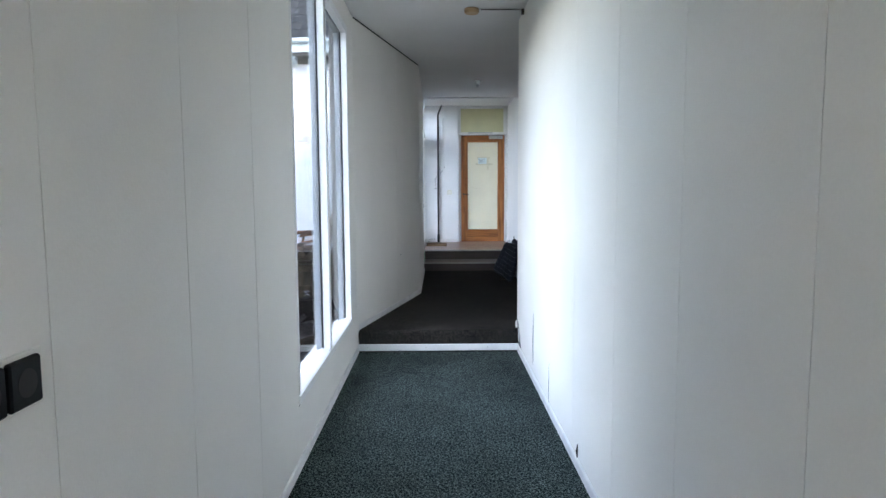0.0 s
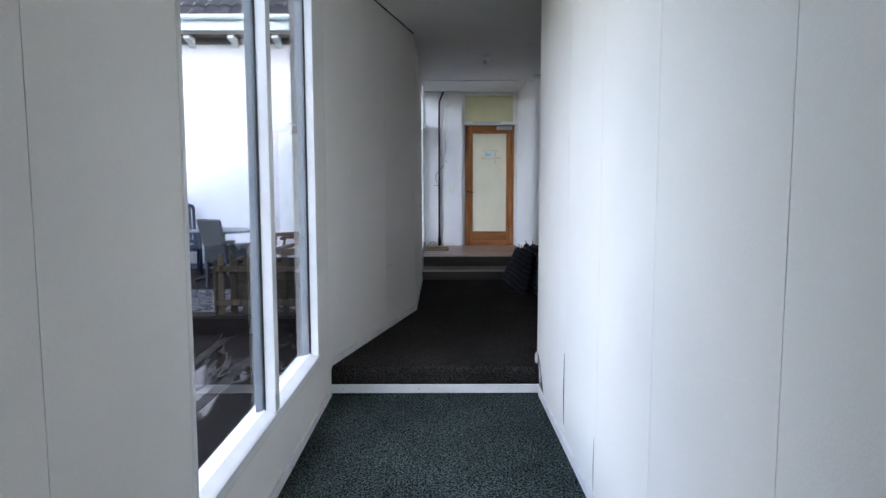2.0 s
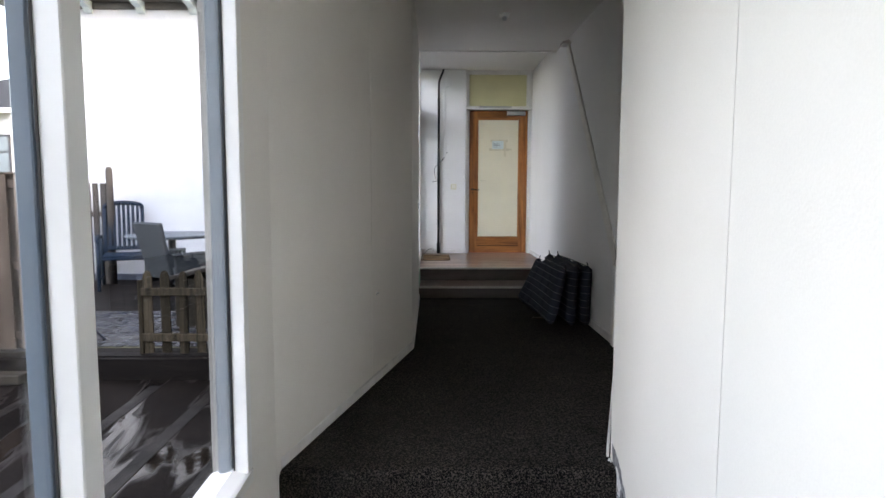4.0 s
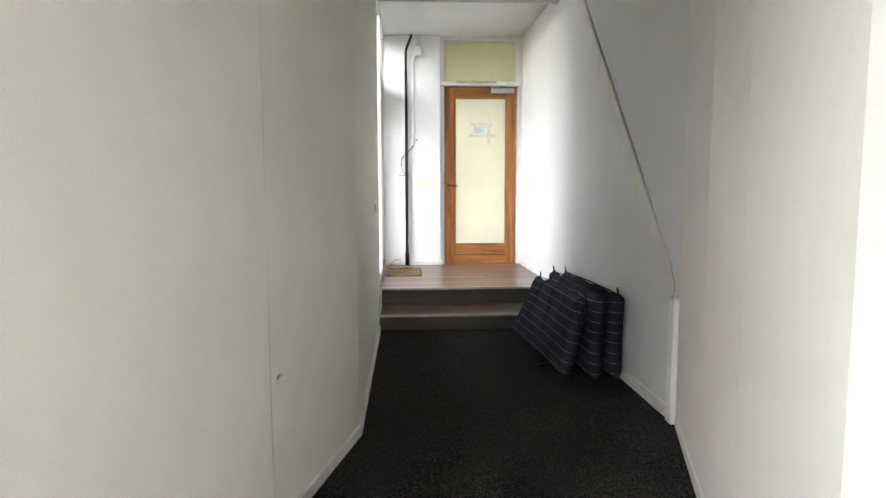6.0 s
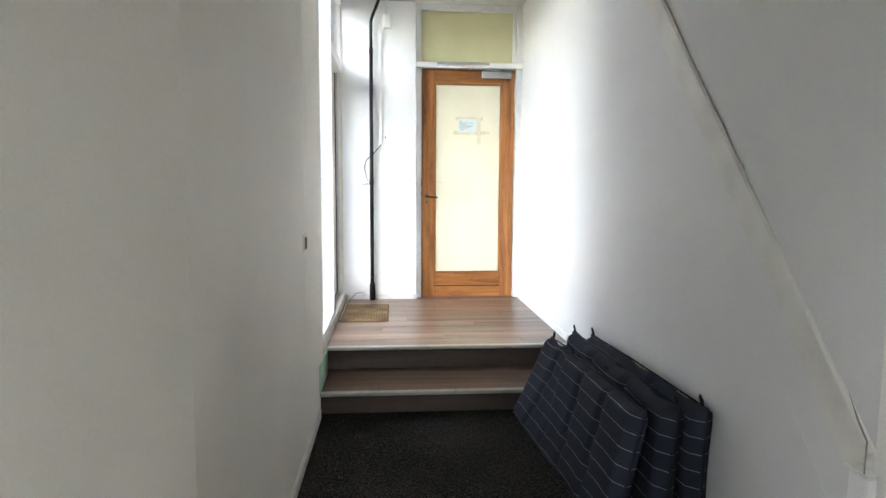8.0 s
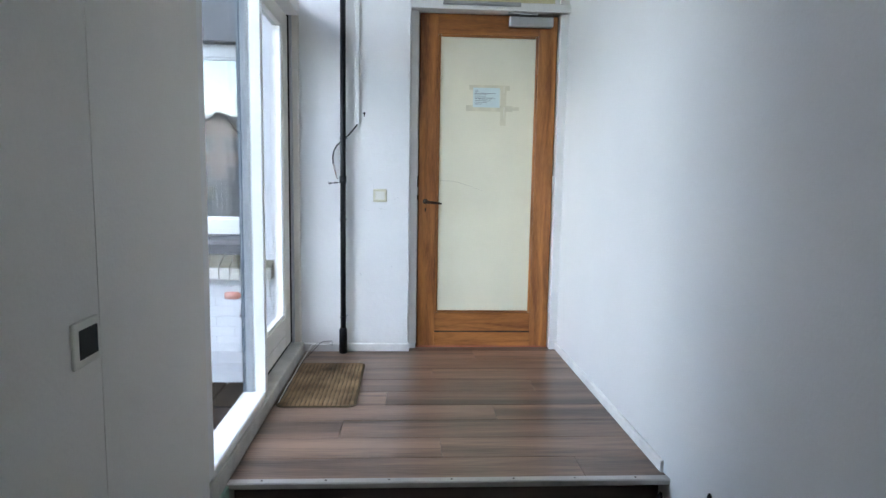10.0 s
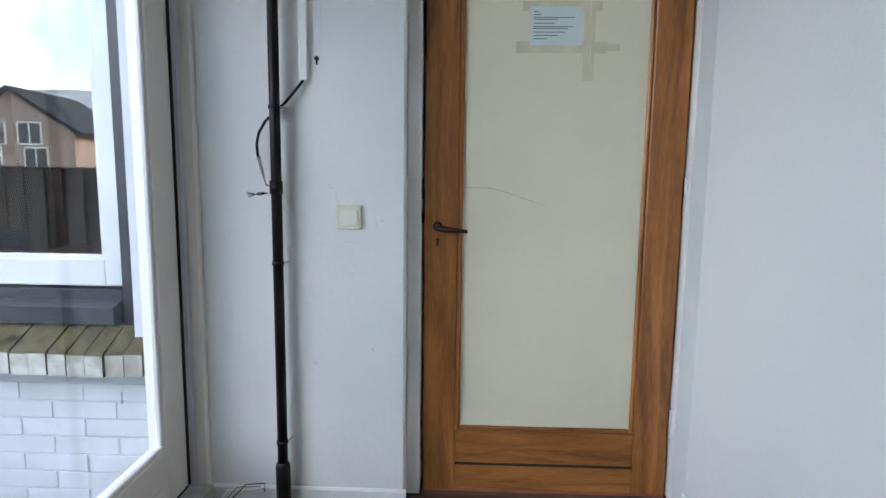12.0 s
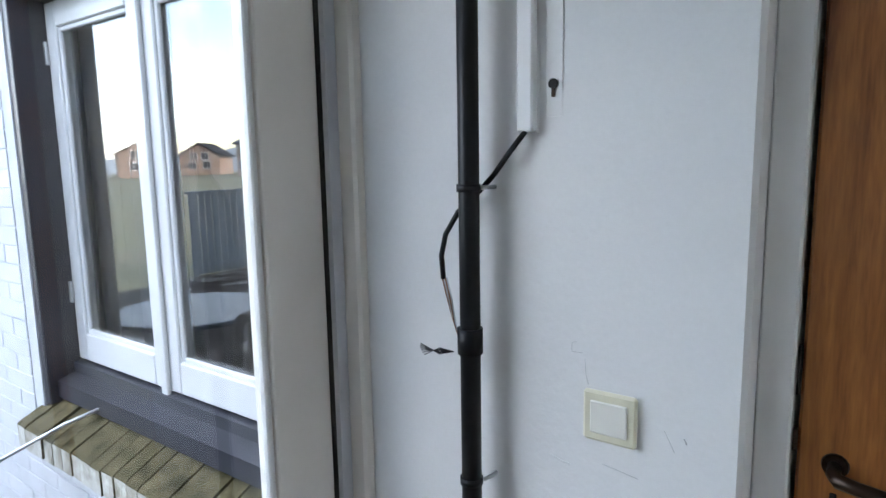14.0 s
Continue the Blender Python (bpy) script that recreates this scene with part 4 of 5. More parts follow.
sock = thing("double_socket", "black double wall socket in a cream frame", "socket", at=(XL, -0.635, 1.15))
part("frame", box((XL, -0.755, 1.098), (XL + 0.007, -0.530, 1.205), 0.002), M_SWITCH2, sock)
for yc in (-0.595, -0.690):
    insert = part("insert", box((XL + 0.006, yc - 0.043, 1.108), (XL + 0.020, yc + 0.043, 1.196), 0.004), M_BLACK_GLOSS, sock, "black bakelite insert")
    part("well", tube([(XL + 0.0195, yc, 1.152), (XL + 0.0215, yc, 1.152)], 0.026, 18), M_DARK, insert)
wbox = thing("wall_socket", "small open wall box with a dark opening", "socket", at=(XL2, 7.845, 1.27))
part("frame", box((XL2, 7.795, 1.222), (XL2 + 0.008, 7.890, 1.312), 0.002), M_SWITCH2, wbox)
part("opening", box((XL2 + 0.0075, 7.812, 1.238), (XL2 + 0.0095, 7.882, 1.296), 0.001), M_DARK, wbox)

# damaged wall edge by the step
dmg = thing("torn_wallpaper", "torn dark patch at a wall edge above the skirting", "wall damage", at=(XR, 4.05, 0.05))
rng = random.Random(4)
def torn(x, pts, mat, name, label=""):
    """A ragged flake lying on the wall, about 1 mm thick."""
    bm = bmesh.new()
    rim = []
    for (y0, z0), (y1, z1) in zip(pts, pts[1:] + pts[:1]):
        for k in range(5):
            u = k / 5
            rim.append((y0 + (y1 - y0) * u + rng.uniform(-0.007, 0.007), z0 + (z1 - z0) * u + rng.uniform(-0.008, 0.008)))
    lo, hi = [bm.verts.new((x, y, z)) for y, z in rim], [bm.verts.new((x - 0.0012, y, z)) for y, z in rim]
    bm.faces.new(hi)
    for i in range(len(rim)):
        j = (i + 1) % len(rim)
        bm.faces.new((lo[i], lo[j], hi[j], hi[i]))
    bmesh.ops.recalc_face_normals(bm, faces=bm.faces)
    return part(name, bm, mat, dmg, label)


torn(XR, [(4.120, 0.295), (4.02, 0.255), (3.93, 0.165), (3.835, 0.062), (3.99, 0.062), (4.075, 0.13)], M_PLASTER, "bare_patch", "grey bare plaster")
torn(XR - 0.0013, [(4.09, 0.20), (4.03, 0.215), (3.965, 0.15), (3.99, 0.10), (4.05, 0.115)], M_TRIM_OLD, "flake")
torn(XR - 0.0013, [(3.955, 0.135), (3.92, 0.125), (3.865, 0.072), (3.90, 0.066)], M_DARK, "hole", "dark open hole")
torn(XR - 0.0026, [(4.055, 0.165), (4.035, 0.172), (4.00, 0.118), (4.02, 0.112)], M_SEAM, "flake")
part("curl", tube([(XR - 0.002, 4.10, 0.20), (XR - 0.012, 4.115, 0.215), (XR - 0.014, 4.128, 0.175), (XR - 0.004, 4.132, 0.150)], [0.002, 0.006, 0.007, 0.002], 6), M_TRIM_OLD, dmg)
for yc, z0, z1, r in ((3.135, 0.12, 0.53, 0.0035), (2.43, 0.06, 0.33, 0.0016), (1.55, 0.055, 0.13, 0.010)):
    structure("trim_wall_crack", tube([(XR - 0.001, yc, z0), (XR - 0.0015, yc + 0.002, (z0 + z1) / 2), (XR - 0.001, yc, z1)], [r * 0.4, r, r * 0.3], 5), M_DARK, "dark open crack low in a board wall")
structure("trim_wall_smudge", tube([(-0.377, 5.184, 0.79), (-0.372, 5.203, 0.80), (-0.366, 5.226, 0.795)], [0.002, 0.006, 0.002], 6), M_SCRATCH, "grey scuff mark on a wall")


# ---- garden cushions leaning on the right wall ----
def cushion(ln, ht, seed):
    """A flat tufted pad: length on x, height on z, quilted in three columns; UV v runs up the pad for the stripes."""
    r = random.Random(seed)
    nu, nv = 36, 20
    bm = bmesh.new()
    uvl = bm.loops.layers.uv.new("UVMap")
    sag = r.uniform(0.006, 0.014)

    def skin(sgn):
        g = []
        for i in range(nu + 1):
            row = []
            for j in range(nv + 1):
                u, v = i / nu, j / nv
                edge = min(u, 1 - u) * ln / 0.05, min(v, 1 - v) * ht / 0.05
                soft = math.sqrt(max(0.0, 1 - (1 - min(1, edge[0])) ** 2)) * math.sqrt(max(0.0, 1 - (1 - min(1, edge[1])) ** 2))
                col = u * 3 % 1
                near_seam = min(col, 1 - col) * ln / 3 / 0.014
                quilt = 1 if u * 3 < 0.3 or u * 3 > 2.7 else 1 - 0.62 * math.exp(-near_seam ** 2)
                tuft = 1 - 0.5 * sum(math.exp(-(((u - a) * ln / 0.03) ** 2 + ((v - b) * ht / 0.03) ** 2)) for a in (1 / 3, 2 / 3) for b in (0.33, 0.67))
                t = 0.042 * soft * quilt * tuft + 0.004
                wob = 0.010 * math.sin(3 * u + seed) * v + sag * math.sin(math.pi * u) * (v - 0.5)
                x = u * ln + 0.012 * math.sin(4 * v + seed)
                row.append((bm.verts.new((x, sgn * t + wob, v * ht * (1 + 0.02 * u) - sag * 1.6 * math.sin(3 * math.pi * u) ** 2 * v)), u * ln, v * ht))
            g.append(row)
        for i in range(nu):
            for j in range(nv):
                q = [g[i][j], g[i + 1][j], g[i + 1][j + 1], g[i][j + 1]]
                f = bm.faces.new([a[0] for a in (q if sgn < 0 else reversed(q))])
                f.smooth = True
                for lp in f.loops:
                    for a in q:
                        if a[0] is lp.vert:
                            wave = 0.006 * math.cos(2 * math.pi * (a[1] / ln * 3)) * 0.8
                            lp[uvl].uv = (a[1], a[2] + wave + 0.03)
        return g

    f0, f1 = skin(-1), skin(1)
    ring0 = [f0[i][0][0] for i in range(nu + 1)] + [f0[nu][j][0] for j in range(1, nv + 1)] + [f0[i][nv][0] for i in range(nu - 1, -1, -1)] + [f0[0][j][0] for j in range(nv - 1, 0, -1)]
    ring1 = [f1[i][0][0] for i in range(nu + 1)] + [f1[nu][j][0] for j in range(1, nv + 1)] + [f1[i][nv][0] for i in range(nu - 1, -1, -1)] + [f1[0][j][0] for j in range(nv - 1, 0, -1)]
    for k in range(len(ring0)):
        j = (k + 1) % len(ring0)
        f = bm.faces.new((ring0[k], ring1[k], ring1[j], ring0[j]))
        for lp in f.loops:
            lp[uvl].uv = (0.0, 0.032)
    bmesh.ops.recalc_face_normals(bm, faces=bm.faces)
    return bm


# far foot, near foot, lean and length of each pad
PADS = (((0.945, 8.270), (1.005, 7.520), 25, 0.51), ((1.010, 7.840), (1.045, 6.970), 15, 0.51), ((1.190, 8.170), (1.225, 6.915), 6, 0.53), ((1.315, 8.090), (1.362, 6.905), 1, 0.53))
for k, (far, near, lean, ht) in enumerate(PADS):
    d = Vector(near) - Vector(far)
    pad = thing("garden_cushion", "dark blue striped garden cushion leaning against a wall" if k else "dark blue striped garden cushion propped beside the steps", "cushion", "garden cushions")
    part("pad", cushion(d.length, ht, k), M_CLOTH, pad)
    edge = [(0.004, 0, 0.004), (d.length * 0.5, 0, 0.002), (d.length - 0.004, 0, 0.004), (d.length - 0.002, 0, ht * 0.42), (d.length - 0.006, 0, ht * 1.02 - 0.006), (d.length * 0.5, 0, ht * 1.01), (0.006, 0, ht - 0.006), (0.002, 0, ht * 0.5), (0.004, 0, 0.004)]
    part("piping", tube(edge, 0.0045, 6), M_CLOTH_EDGE, pad)
    for u in (0.03, 0.97):
        x, hz = u * d.length, ht * (1 + 0.02 * u)
        part("tie", tube([(x, 0, hz - 0.005), (x - 0.012, -0.006, hz + 0.022), (x - 0.004, -0.010, hz + 0.034), (x + 0.012, -0.008, hz + 0.018), (x + 0.006, 0, hz - 0.004)], 0.0045, 6), M_CLOTH_EDGE, pad)
    if k == 1:
        part("label_tag", box((d.length * 0.86, -0.040, ht * 0.47), (d.length * 0.885, -0.036, ht * 0.52), 0.001), M_ALU, pad)
    pad.matrix_basis = pose(far[0], far[1], Z1 + 0.010, 0, 0, math.degrees(math.atan2(d.y, d.x))) @ pose(0, 0, 0, -lean, 0, 0)
stick = thing("dark_stick", "short dark wooden stick lying on the carpet", "stick", at=(0.99, 7.28, Z1))
part("rod", box((0.930, 7.245, Z1 + 0.001), (1.060, 7.275, Z1 + 0.016), 0.004), M_HANDLE, stick)


# ---- outdoors: ground, deck and fences ----
structure("ground", prism([(-400, -400), (400, -400), (400, 400), (-400, 400)], -0.30, -0.16), M_SOIL, "damp ground")
structure("roof_deck", prism([(-9.0, -6), (XL - TH - 0.001, -6), (XL - TH - 0.001, YS), (XL2 - TH - 0.001, BL), (XL2 - TH - 0.001, 6.16), (-9.0, 6.16)], -0.159, -0.05), M_BITUMEN,
          "wet black bitumen roofing with lapped seams")
for x0, x1 in ((-1.18, -1.21), (-1.60, -1.64), (-1.98, -2.12), (-2.75, -2.90), (-3.70, -3.85)):
    d = Vector((x1 - x0, 7.5))
    structure("roof_deck_seam", box((0, -0.045, 0), (d.length, 0.045, 0.005), 0.002), M_ROOF_SEAM, "lapped seam in wet roofing", pose(x0, -1.5, -0.0505, 0, 0, math.degrees(math.atan2(d.y, d.x))))
deck = tagged(new("wooden_deck"), "wet dark timber deck in front of a white house", "deck", kind="structure")
deck.matrix_basis = pose(-4, 8, 0.13)
part("edge_beam", box((-8.0, 6.17, -0.159), (XL2 - TH - 0.004, 6.215, 0.115), 0.005), M_DECK, deck, "dark wet timber edge beam")
board = mesh_of("deck_board", box((-3.83, -0.068, -0.028), (3.83, 0.068, 0.0), 0.003), M_DECK)
for k in range(29):
    piece("deck_board", board, deck, pose(-4.15, 6.29 + k * 0.1425, 0.125))
part("joist", box((-8.0, 6.22, -0.159), (XL2 - TH - 0.01, 10.34, 0.09)), M_DARK, deck)
step = thing("outdoor_step", "dark stained timber step below a garden door", "step", at=(-0.53, 9.9, 0.13))
for k in range(3):
    part("step_board", box((-0.775 + k * 0.148, 9.05, 0.325), (-0.635 + k * 0.148, 10.30, 0.352), 0.004), M_DECK, step)
part("step_side", box((-0.77, 9.06, 0.126), (-0.74, 10.29, 0.324), 0.003), M_DECK, step)
structure("wall_left_base", box((-0.325, 8.56, -0.15), (-0.19, 10.36, 0.40)), M_WALL, "low wall below a glazed side")


def slat(w, h, t, mat):
    return mesh_of("slat", box((-w / 2, -t / 2, 0), (w / 2, t / 2, h), 0.003), mat)


fence = thing("garden_fence", "weathered grey-brown wooden fence panel with overlapping boards", "fence", at=(-4.2, 6.3, 0.0))
rg = random.Random(2)
FB, FT = 0.165, 1.545
wide = slat(0.152, FT - FB, 0.016, M_FENCE)
for k in range(14):
    piece("fence_board", wide, fence, pose(-2.995 - k * 0.207, 6.281, FB + rg.uniform(-0.006, 0.006), 0, rg.uniform(-0.5, 0.5), 0))
    piece("fence_board", wide, fence, pose(-3.098 - k * 0.207, 6.328, FB + rg.uniform(-0.006, 0.006), 0, rg.uniform(-0.5, 0.5), 0))
for z in (0.24, 0.80, 1.44):
    part("rail", box((-5.8, 6.294, z), (-2.90, 6.316, z + 0.065), 0.004), M_FENCE, fence)
part("cap", box((-5.8, 6.270, FT - 0.004), (-2.86, 6.340, FT + 0.016), 0.004), M_FENCE, fence)
part("post", box((-2.925, 6.265, 0.10), (-2.855, 6.335, FT + 0.012), 0.006), M_FENCE, fence)
part("post", box((-4.80, 6.33, 0.10), (-4.73, 6.40, FT), 0.006), M_FENCE, fence)
part("gravel_board", box((-5.8, 6.225, -0.02), (-2.86, 6.262, 0.160), 0.006), M_PICKET_H, fence, "dark mossy board below a fence")
part("foot_beam", box((-5.8, 6.02, -0.05), (-3.15, 6.15, 0.03), 0.01), M_PICKET_H, fence, "low wet beam at the foot")
prop = thing("metal_prop", "thin grey metal rod propped against a fence", "rod", at=(-2.75, 6.5, 0.13))
part("rod", tube([(-2.905, 6.38, 0.42), (-2.845, 6.70, 0.135)], 0.009, 8), M_FLASHING, prop)
back = thing("rear_fence", "short weathered fence piece with a round post", "fence", at=(-4.4, 10.0, 0.13))
part("post", tube([(-4.42, 9.95, 0.126), (-4.42, 9.95, 1.69), (-4.42, 9.95, 1.73)], [0.045, 0.045, 0.02], 12), M_TEAK, back)
grey_slat = slat(0.075, 1.38, 0.016, M_TEAK)
for k in range(7):
    piece("fence_board", grey_slat, back, pose(-4.52 - k * 0.105, 9.97, 0.126))
part("rail", box((-5.2, 9.98, 1.05), (-4.44, 10.01, 1.12), 0.003), M_FENCE, back)

picket = thing("picket_fence", "low mossy weathered picket fence on a deck edge", "fence", at=(-1.9, 6.3, 0.13))
bm = bmesh.new()
prof = [(-0.035, 0.0), (0.035, 0.0), (0.035, 0.60), (0.022, 0.645), (0.0, 0.662), (-0.022, 0.645), (-0.035, 0.60)]
a, b = [bm.verts.new((x, -0.010, z)) for x, z in prof], [bm.verts.new((x, 0.010, z)) for x, z in prof]
bm.faces.new(a), bm.faces.new(list(reversed(b)))
for i in range(len(prof)):
    bm.faces.new((a[i], b[i], b[(i + 1) % 7], a[(i + 1) % 7]))
bmesh.ops.recalc_face_normals(bm, faces=bm.faces)
pk = mesh_of("picket", bm, M_PICKET)
for k in range(14):
    piece("picket", pk, picket, pose(-2.285 + k * 0.139, 6.285 + rg.uniform(-0.004, 0.004), 0.128 + rg.uniform(0, 0.012), 0, rg.uniform(-1.5, 1.5), 0))
for z in (0.235, 0.60):
    part("rail", box((-2.325, 6.243, z), (-0.36, 6.270, z + 0.062), 0.004), M_PICKET, picket)
part("post", box((-2.36, 6.272, 0.126), (-2.325, 6.325, 0.72), 0.006), M_PICKET, picket)
pot = thing("wooden_planter", "wedge-shaped brown wooden planter behind pickets", "planter", at=(-2.2, 7.4, 0.13))
part("box", prism([(-2.45, 7.2), (-1.75, 7.2), (-1.75, 7.7), (-2.45, 7.7)], 0.127, 0.60, 0.006), M_PICKET_H, pot)
bm = box((-2.50, 7.15, 0.60), (-1.70, 7.75, 0.635), 0.004)
bmesh.ops.rotate(bm, verts=bm.verts, cent=(-2.1, 7.4, 0.64), matrix=Matrix.Rotation(radians(-14), 3, "Y"))
bmesh.ops.translate(bm, verts=bm.verts, vec=(0, 0, 0.085))
part("lid", bm, M_TEAK, pot, "pale sloping lid")


# ---- garden table and chairs ----
def slatted_chair(mat, label, group, wide_slats=7, recline=14):
    """A resin garden chair: seat, slatted high back in a frame, arms and splayed legs. Faces -y, feet on z = 0."""
    c = thing("garden_chair", label, "chair", group)
    bm = bmesh.new()
    for k in range(6):
        add_box(bm, (-0.23, -0.24 + k * 0.082, 0.405), (0.23, -0.175 + k * 0.082, 0.43), 0.006)
    part("seat", bm, mat, c)
    part("seat_frame", box((-0.25, -0.25, 0.365), (0.25, 0.25, 0.404), 0.012), mat, c)
    lean = pose(0, 0.235, 0.42, -recline, 0, 0)
    bf = bmesh.new()
    for x0, x1, z0, z1 in ((-0.245, -0.20, 0, 0.60), (0.20, 0.245, 0, 0.60), (-0.20, 0.20, 0.04, 0.09)):
        add_box(bf, (x0, -0.016, z0), (x1, 0.016, z1), 0.008)
    add_tube(bf, [(-0.222, 0, 0.600), (-0.205, 0, 0.640), (-0.12, 0, 0.662), (0, 0, 0.672), (0.12, 0, 0.662), (0.205, 0, 0.640), (0.222, 0, 0.600)], 0.030, 8)
    bmesh.ops.transform(bf, matrix=lean, verts=bf.verts)
    part("back_frame", bf, mat, c)
    for k in range(wide_slats):
        x = -0.165 + 0.33 * k / (wide_slats - 1)
        part("back_slat", box((x - 0.017, -0.008, 0.08), (x + 0.017, 0.008, 0.65), 0.004, lean), mat, c)
    for s in (-1, 1):
        part("armrest", tube([(s * 0.27, 0.25, 0.64), (s * 0.285, 0.05, 0.655), (s * 0.285, -0.20, 0.65), (s * 0.28, -0.27, 0.62)], [0.022, 0.028, 0.030, 0.022], 8), mat, c)
        part("leg", tube([(s * 0.275, -0.30, 0.0), (s * 0.275, -0.24, 0.40), (s * 0.28, -0.20, 0.64)], [0.020, 0.024, 0.022], 8), mat, c)
        part("leg", tube([(s * 0.265, 0.33, 0.0), (s * 0.265, 0.24, 0.40), (s * 0.27, 0.22, 0.65)], [0.020, 0.024, 0.022], 8), mat, c)
        part("stretcher", tube([(s * 0.272, -0.28, 0.13), (s * 0.268, 0.29, 0.13)], 0.015, 8), mat, c)
    return c


c1 = slatted_chair(M_CHAIR, "dark blue-green resin garden chair with a slatted back", "chairs round the table")
c1.matrix_basis = pose(-4.13, 9.68, 0.126, 0, 0, 24) @ Matrix.Scale(1.04, 4)
c3 = slatted_chair(M_TEAK, "silvered slatted garden chair, tipped against a table", "chairs round the table", 8, 24)
c3.matrix_basis = pose(-2.20, 9.25, 0.126, 0, 0, -62)
c2 = thing("garden_chair", "grey woven resin garden chair seen from behind", "chair", "chairs round the table")
bm = bmesh.new()
add_box(bm, (-0.235, -0.022, 0.0), (0.235, 0.022, 0.62), 0.014)
for v in bm.verts:
    v.co.x *= 0.86 + 0.14 * (v.co.z / 0.62)
    v.co.y -= 0.03 * math.sin(math.pi * v.co.z / 0.62)
bmesh.ops.transform(bm, matrix=pose(0, -0.22, 0.36, 14, 0, 0), verts=bm.verts)
part("backrest", bm, M_CHAIR_GREY, c2)
part("seat", box((-0.235, -0.225, 0.36), (0.235, 0.25, 0.425), 0.02), M_CHAIR_GREY, c2)
for x in (-0.255, 0.255):
    for y in (-0.215, 0.235):
        part("leg", box((x - 0.022, y - 0.022, 0.001), (x + 0.022, y + 0.022, 0.60), 0.006), M_CHAIR_GREY, c2)
    part("armrest", box((x - 0.030, -0.26, 0.60), (x + 0.030, 0.262, 0.635), 0.012), M_CHAIR_GREY, c2)
    part("arm_panel", box((x - 0.014, -0.19, 0.30), (x + 0.014, 0.212, 0.599), 0.006), M_CHAIR_GREY, c2)
c2.matrix_basis = pose(-2.80, 8.20, 0.126, 0, 0, -32)
table = thing("garden_table", "round pale grey garden table on a dark pedestal", "table", at=(-3.23, 9.05, 0.126))
part("tabletop", tube([(-3.23, 9.05, 0.845), (-3.23, 9.05, 0.858), (-3.23, 9.05, 0.878), (-3.23, 9.05, 0.884)], [0.49, 0.52, 0.52, 0.505], 40), M_TABLE, table)
part("column", tube([(-3.23, 9.05, 0.20), (-3.23, 9.05, 0.845)], 0.045, 14), M_BLACK, table)
for k in range(4):
    a = radians(45 + 90 * k)
    part("leg", tube([(-3.23, 9.05, 0.30), (-3.23 + 0.22 * math.cos(a), 9.05 + 0.22 * math.sin(a), 0.20), (-3.23 + 0.45 * math.cos(a), 9.05 + 0.45 * math.sin(a), 0.142)], 0.022, 8), M_BLACK, table)

# ---- white house at the end of the yard ----
house = thing("white_house", "white-painted brick house with a tiled roof", "house", at=(-3.0, YH, 0))
HX0, HX1, HZ = -5.76, -0.245, 4.0
WX0, WX1, WZ0, WZ1 = -1.605, -0.418, 1.075, 2.62
YI = 10.68
for a, b in (((HX0, YH, -0.16), (WX0, YI, HZ)), ((WX1, YH, -0.16), (HX1, YI, HZ)), ((WX0, YH, -0.16), (WX1, YI, WZ0)), ((WX0, YH, WZ1), (WX1, YI, HZ))):
    part("wall", box(a, b), M_MORTAR, house)
part("wall", box((HX0, YI, -0.16), (HX0 + 0.3, 20, HZ)), M_MORTAR, house)
part("wall", box((HX1, 10.705, ZC2 + 0.22), (3.2, 10.98, HZ)), M_MORTAR, house)
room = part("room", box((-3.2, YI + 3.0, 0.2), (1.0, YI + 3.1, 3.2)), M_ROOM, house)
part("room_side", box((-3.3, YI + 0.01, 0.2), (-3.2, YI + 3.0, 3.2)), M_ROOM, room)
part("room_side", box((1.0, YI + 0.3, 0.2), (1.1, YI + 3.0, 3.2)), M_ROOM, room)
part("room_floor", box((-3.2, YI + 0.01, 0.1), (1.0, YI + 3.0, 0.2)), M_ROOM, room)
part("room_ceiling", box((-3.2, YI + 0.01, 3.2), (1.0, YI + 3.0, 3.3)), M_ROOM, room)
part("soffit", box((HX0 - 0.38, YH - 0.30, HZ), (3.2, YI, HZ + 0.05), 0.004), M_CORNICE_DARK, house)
part("cornice", box((HX0 - 0.40, YH - 0.34, HZ + 0.05), (3.2, YH - 0.29, HZ + 0.23), 0.01), M_CORNICE, house, "pale blue-grey painted cornice board")
part("gutter", tube([(HX0 - 0.42, YH - 0.37, HZ + 0.25), (3.2, YH - 0.37, HZ + 0.25)], 0.05, 10), M_CORNICE, house)
brk = [(YH - 0.005, HZ - 0.16), (YH - 0.005, HZ), (YH - 0.27, HZ), (YH - 0.27, HZ - 0.05), (YH - 0.20, HZ - 0.075), (YH - 0.09, HZ - 0.09), (YH - 0.05, HZ - 0.15)]
bracket = mesh_of("bracket", profile_bm(brk, -0.05, 0.05), M_CORNICE)
for k in range(9):
    piece("bracket", bracket, house, pose(HX0 + 0.25 + k * 0.72, 0, 0))
# Dark strip standing for the bracket shadows along the wall top.
part("eave_shade_band", box((HX0 - 0.02, YH - 0.02, HZ - 0.10), (3.2, YH - 0.001, HZ - 0.001), 0.004), M_CORNICE_DARK, house)
part("roof", prism([(HX0 - 0.40, YH - 0.32), (3.2, YH - 0.32), (3.2, YH - 0.2), (HX0 - 0.40, YH - 0.2)], HZ + 0.20, HZ + 0.24), M_ROOFTILE, house)
roofm = bmesh.new()
cols, rows_n = 42, 13
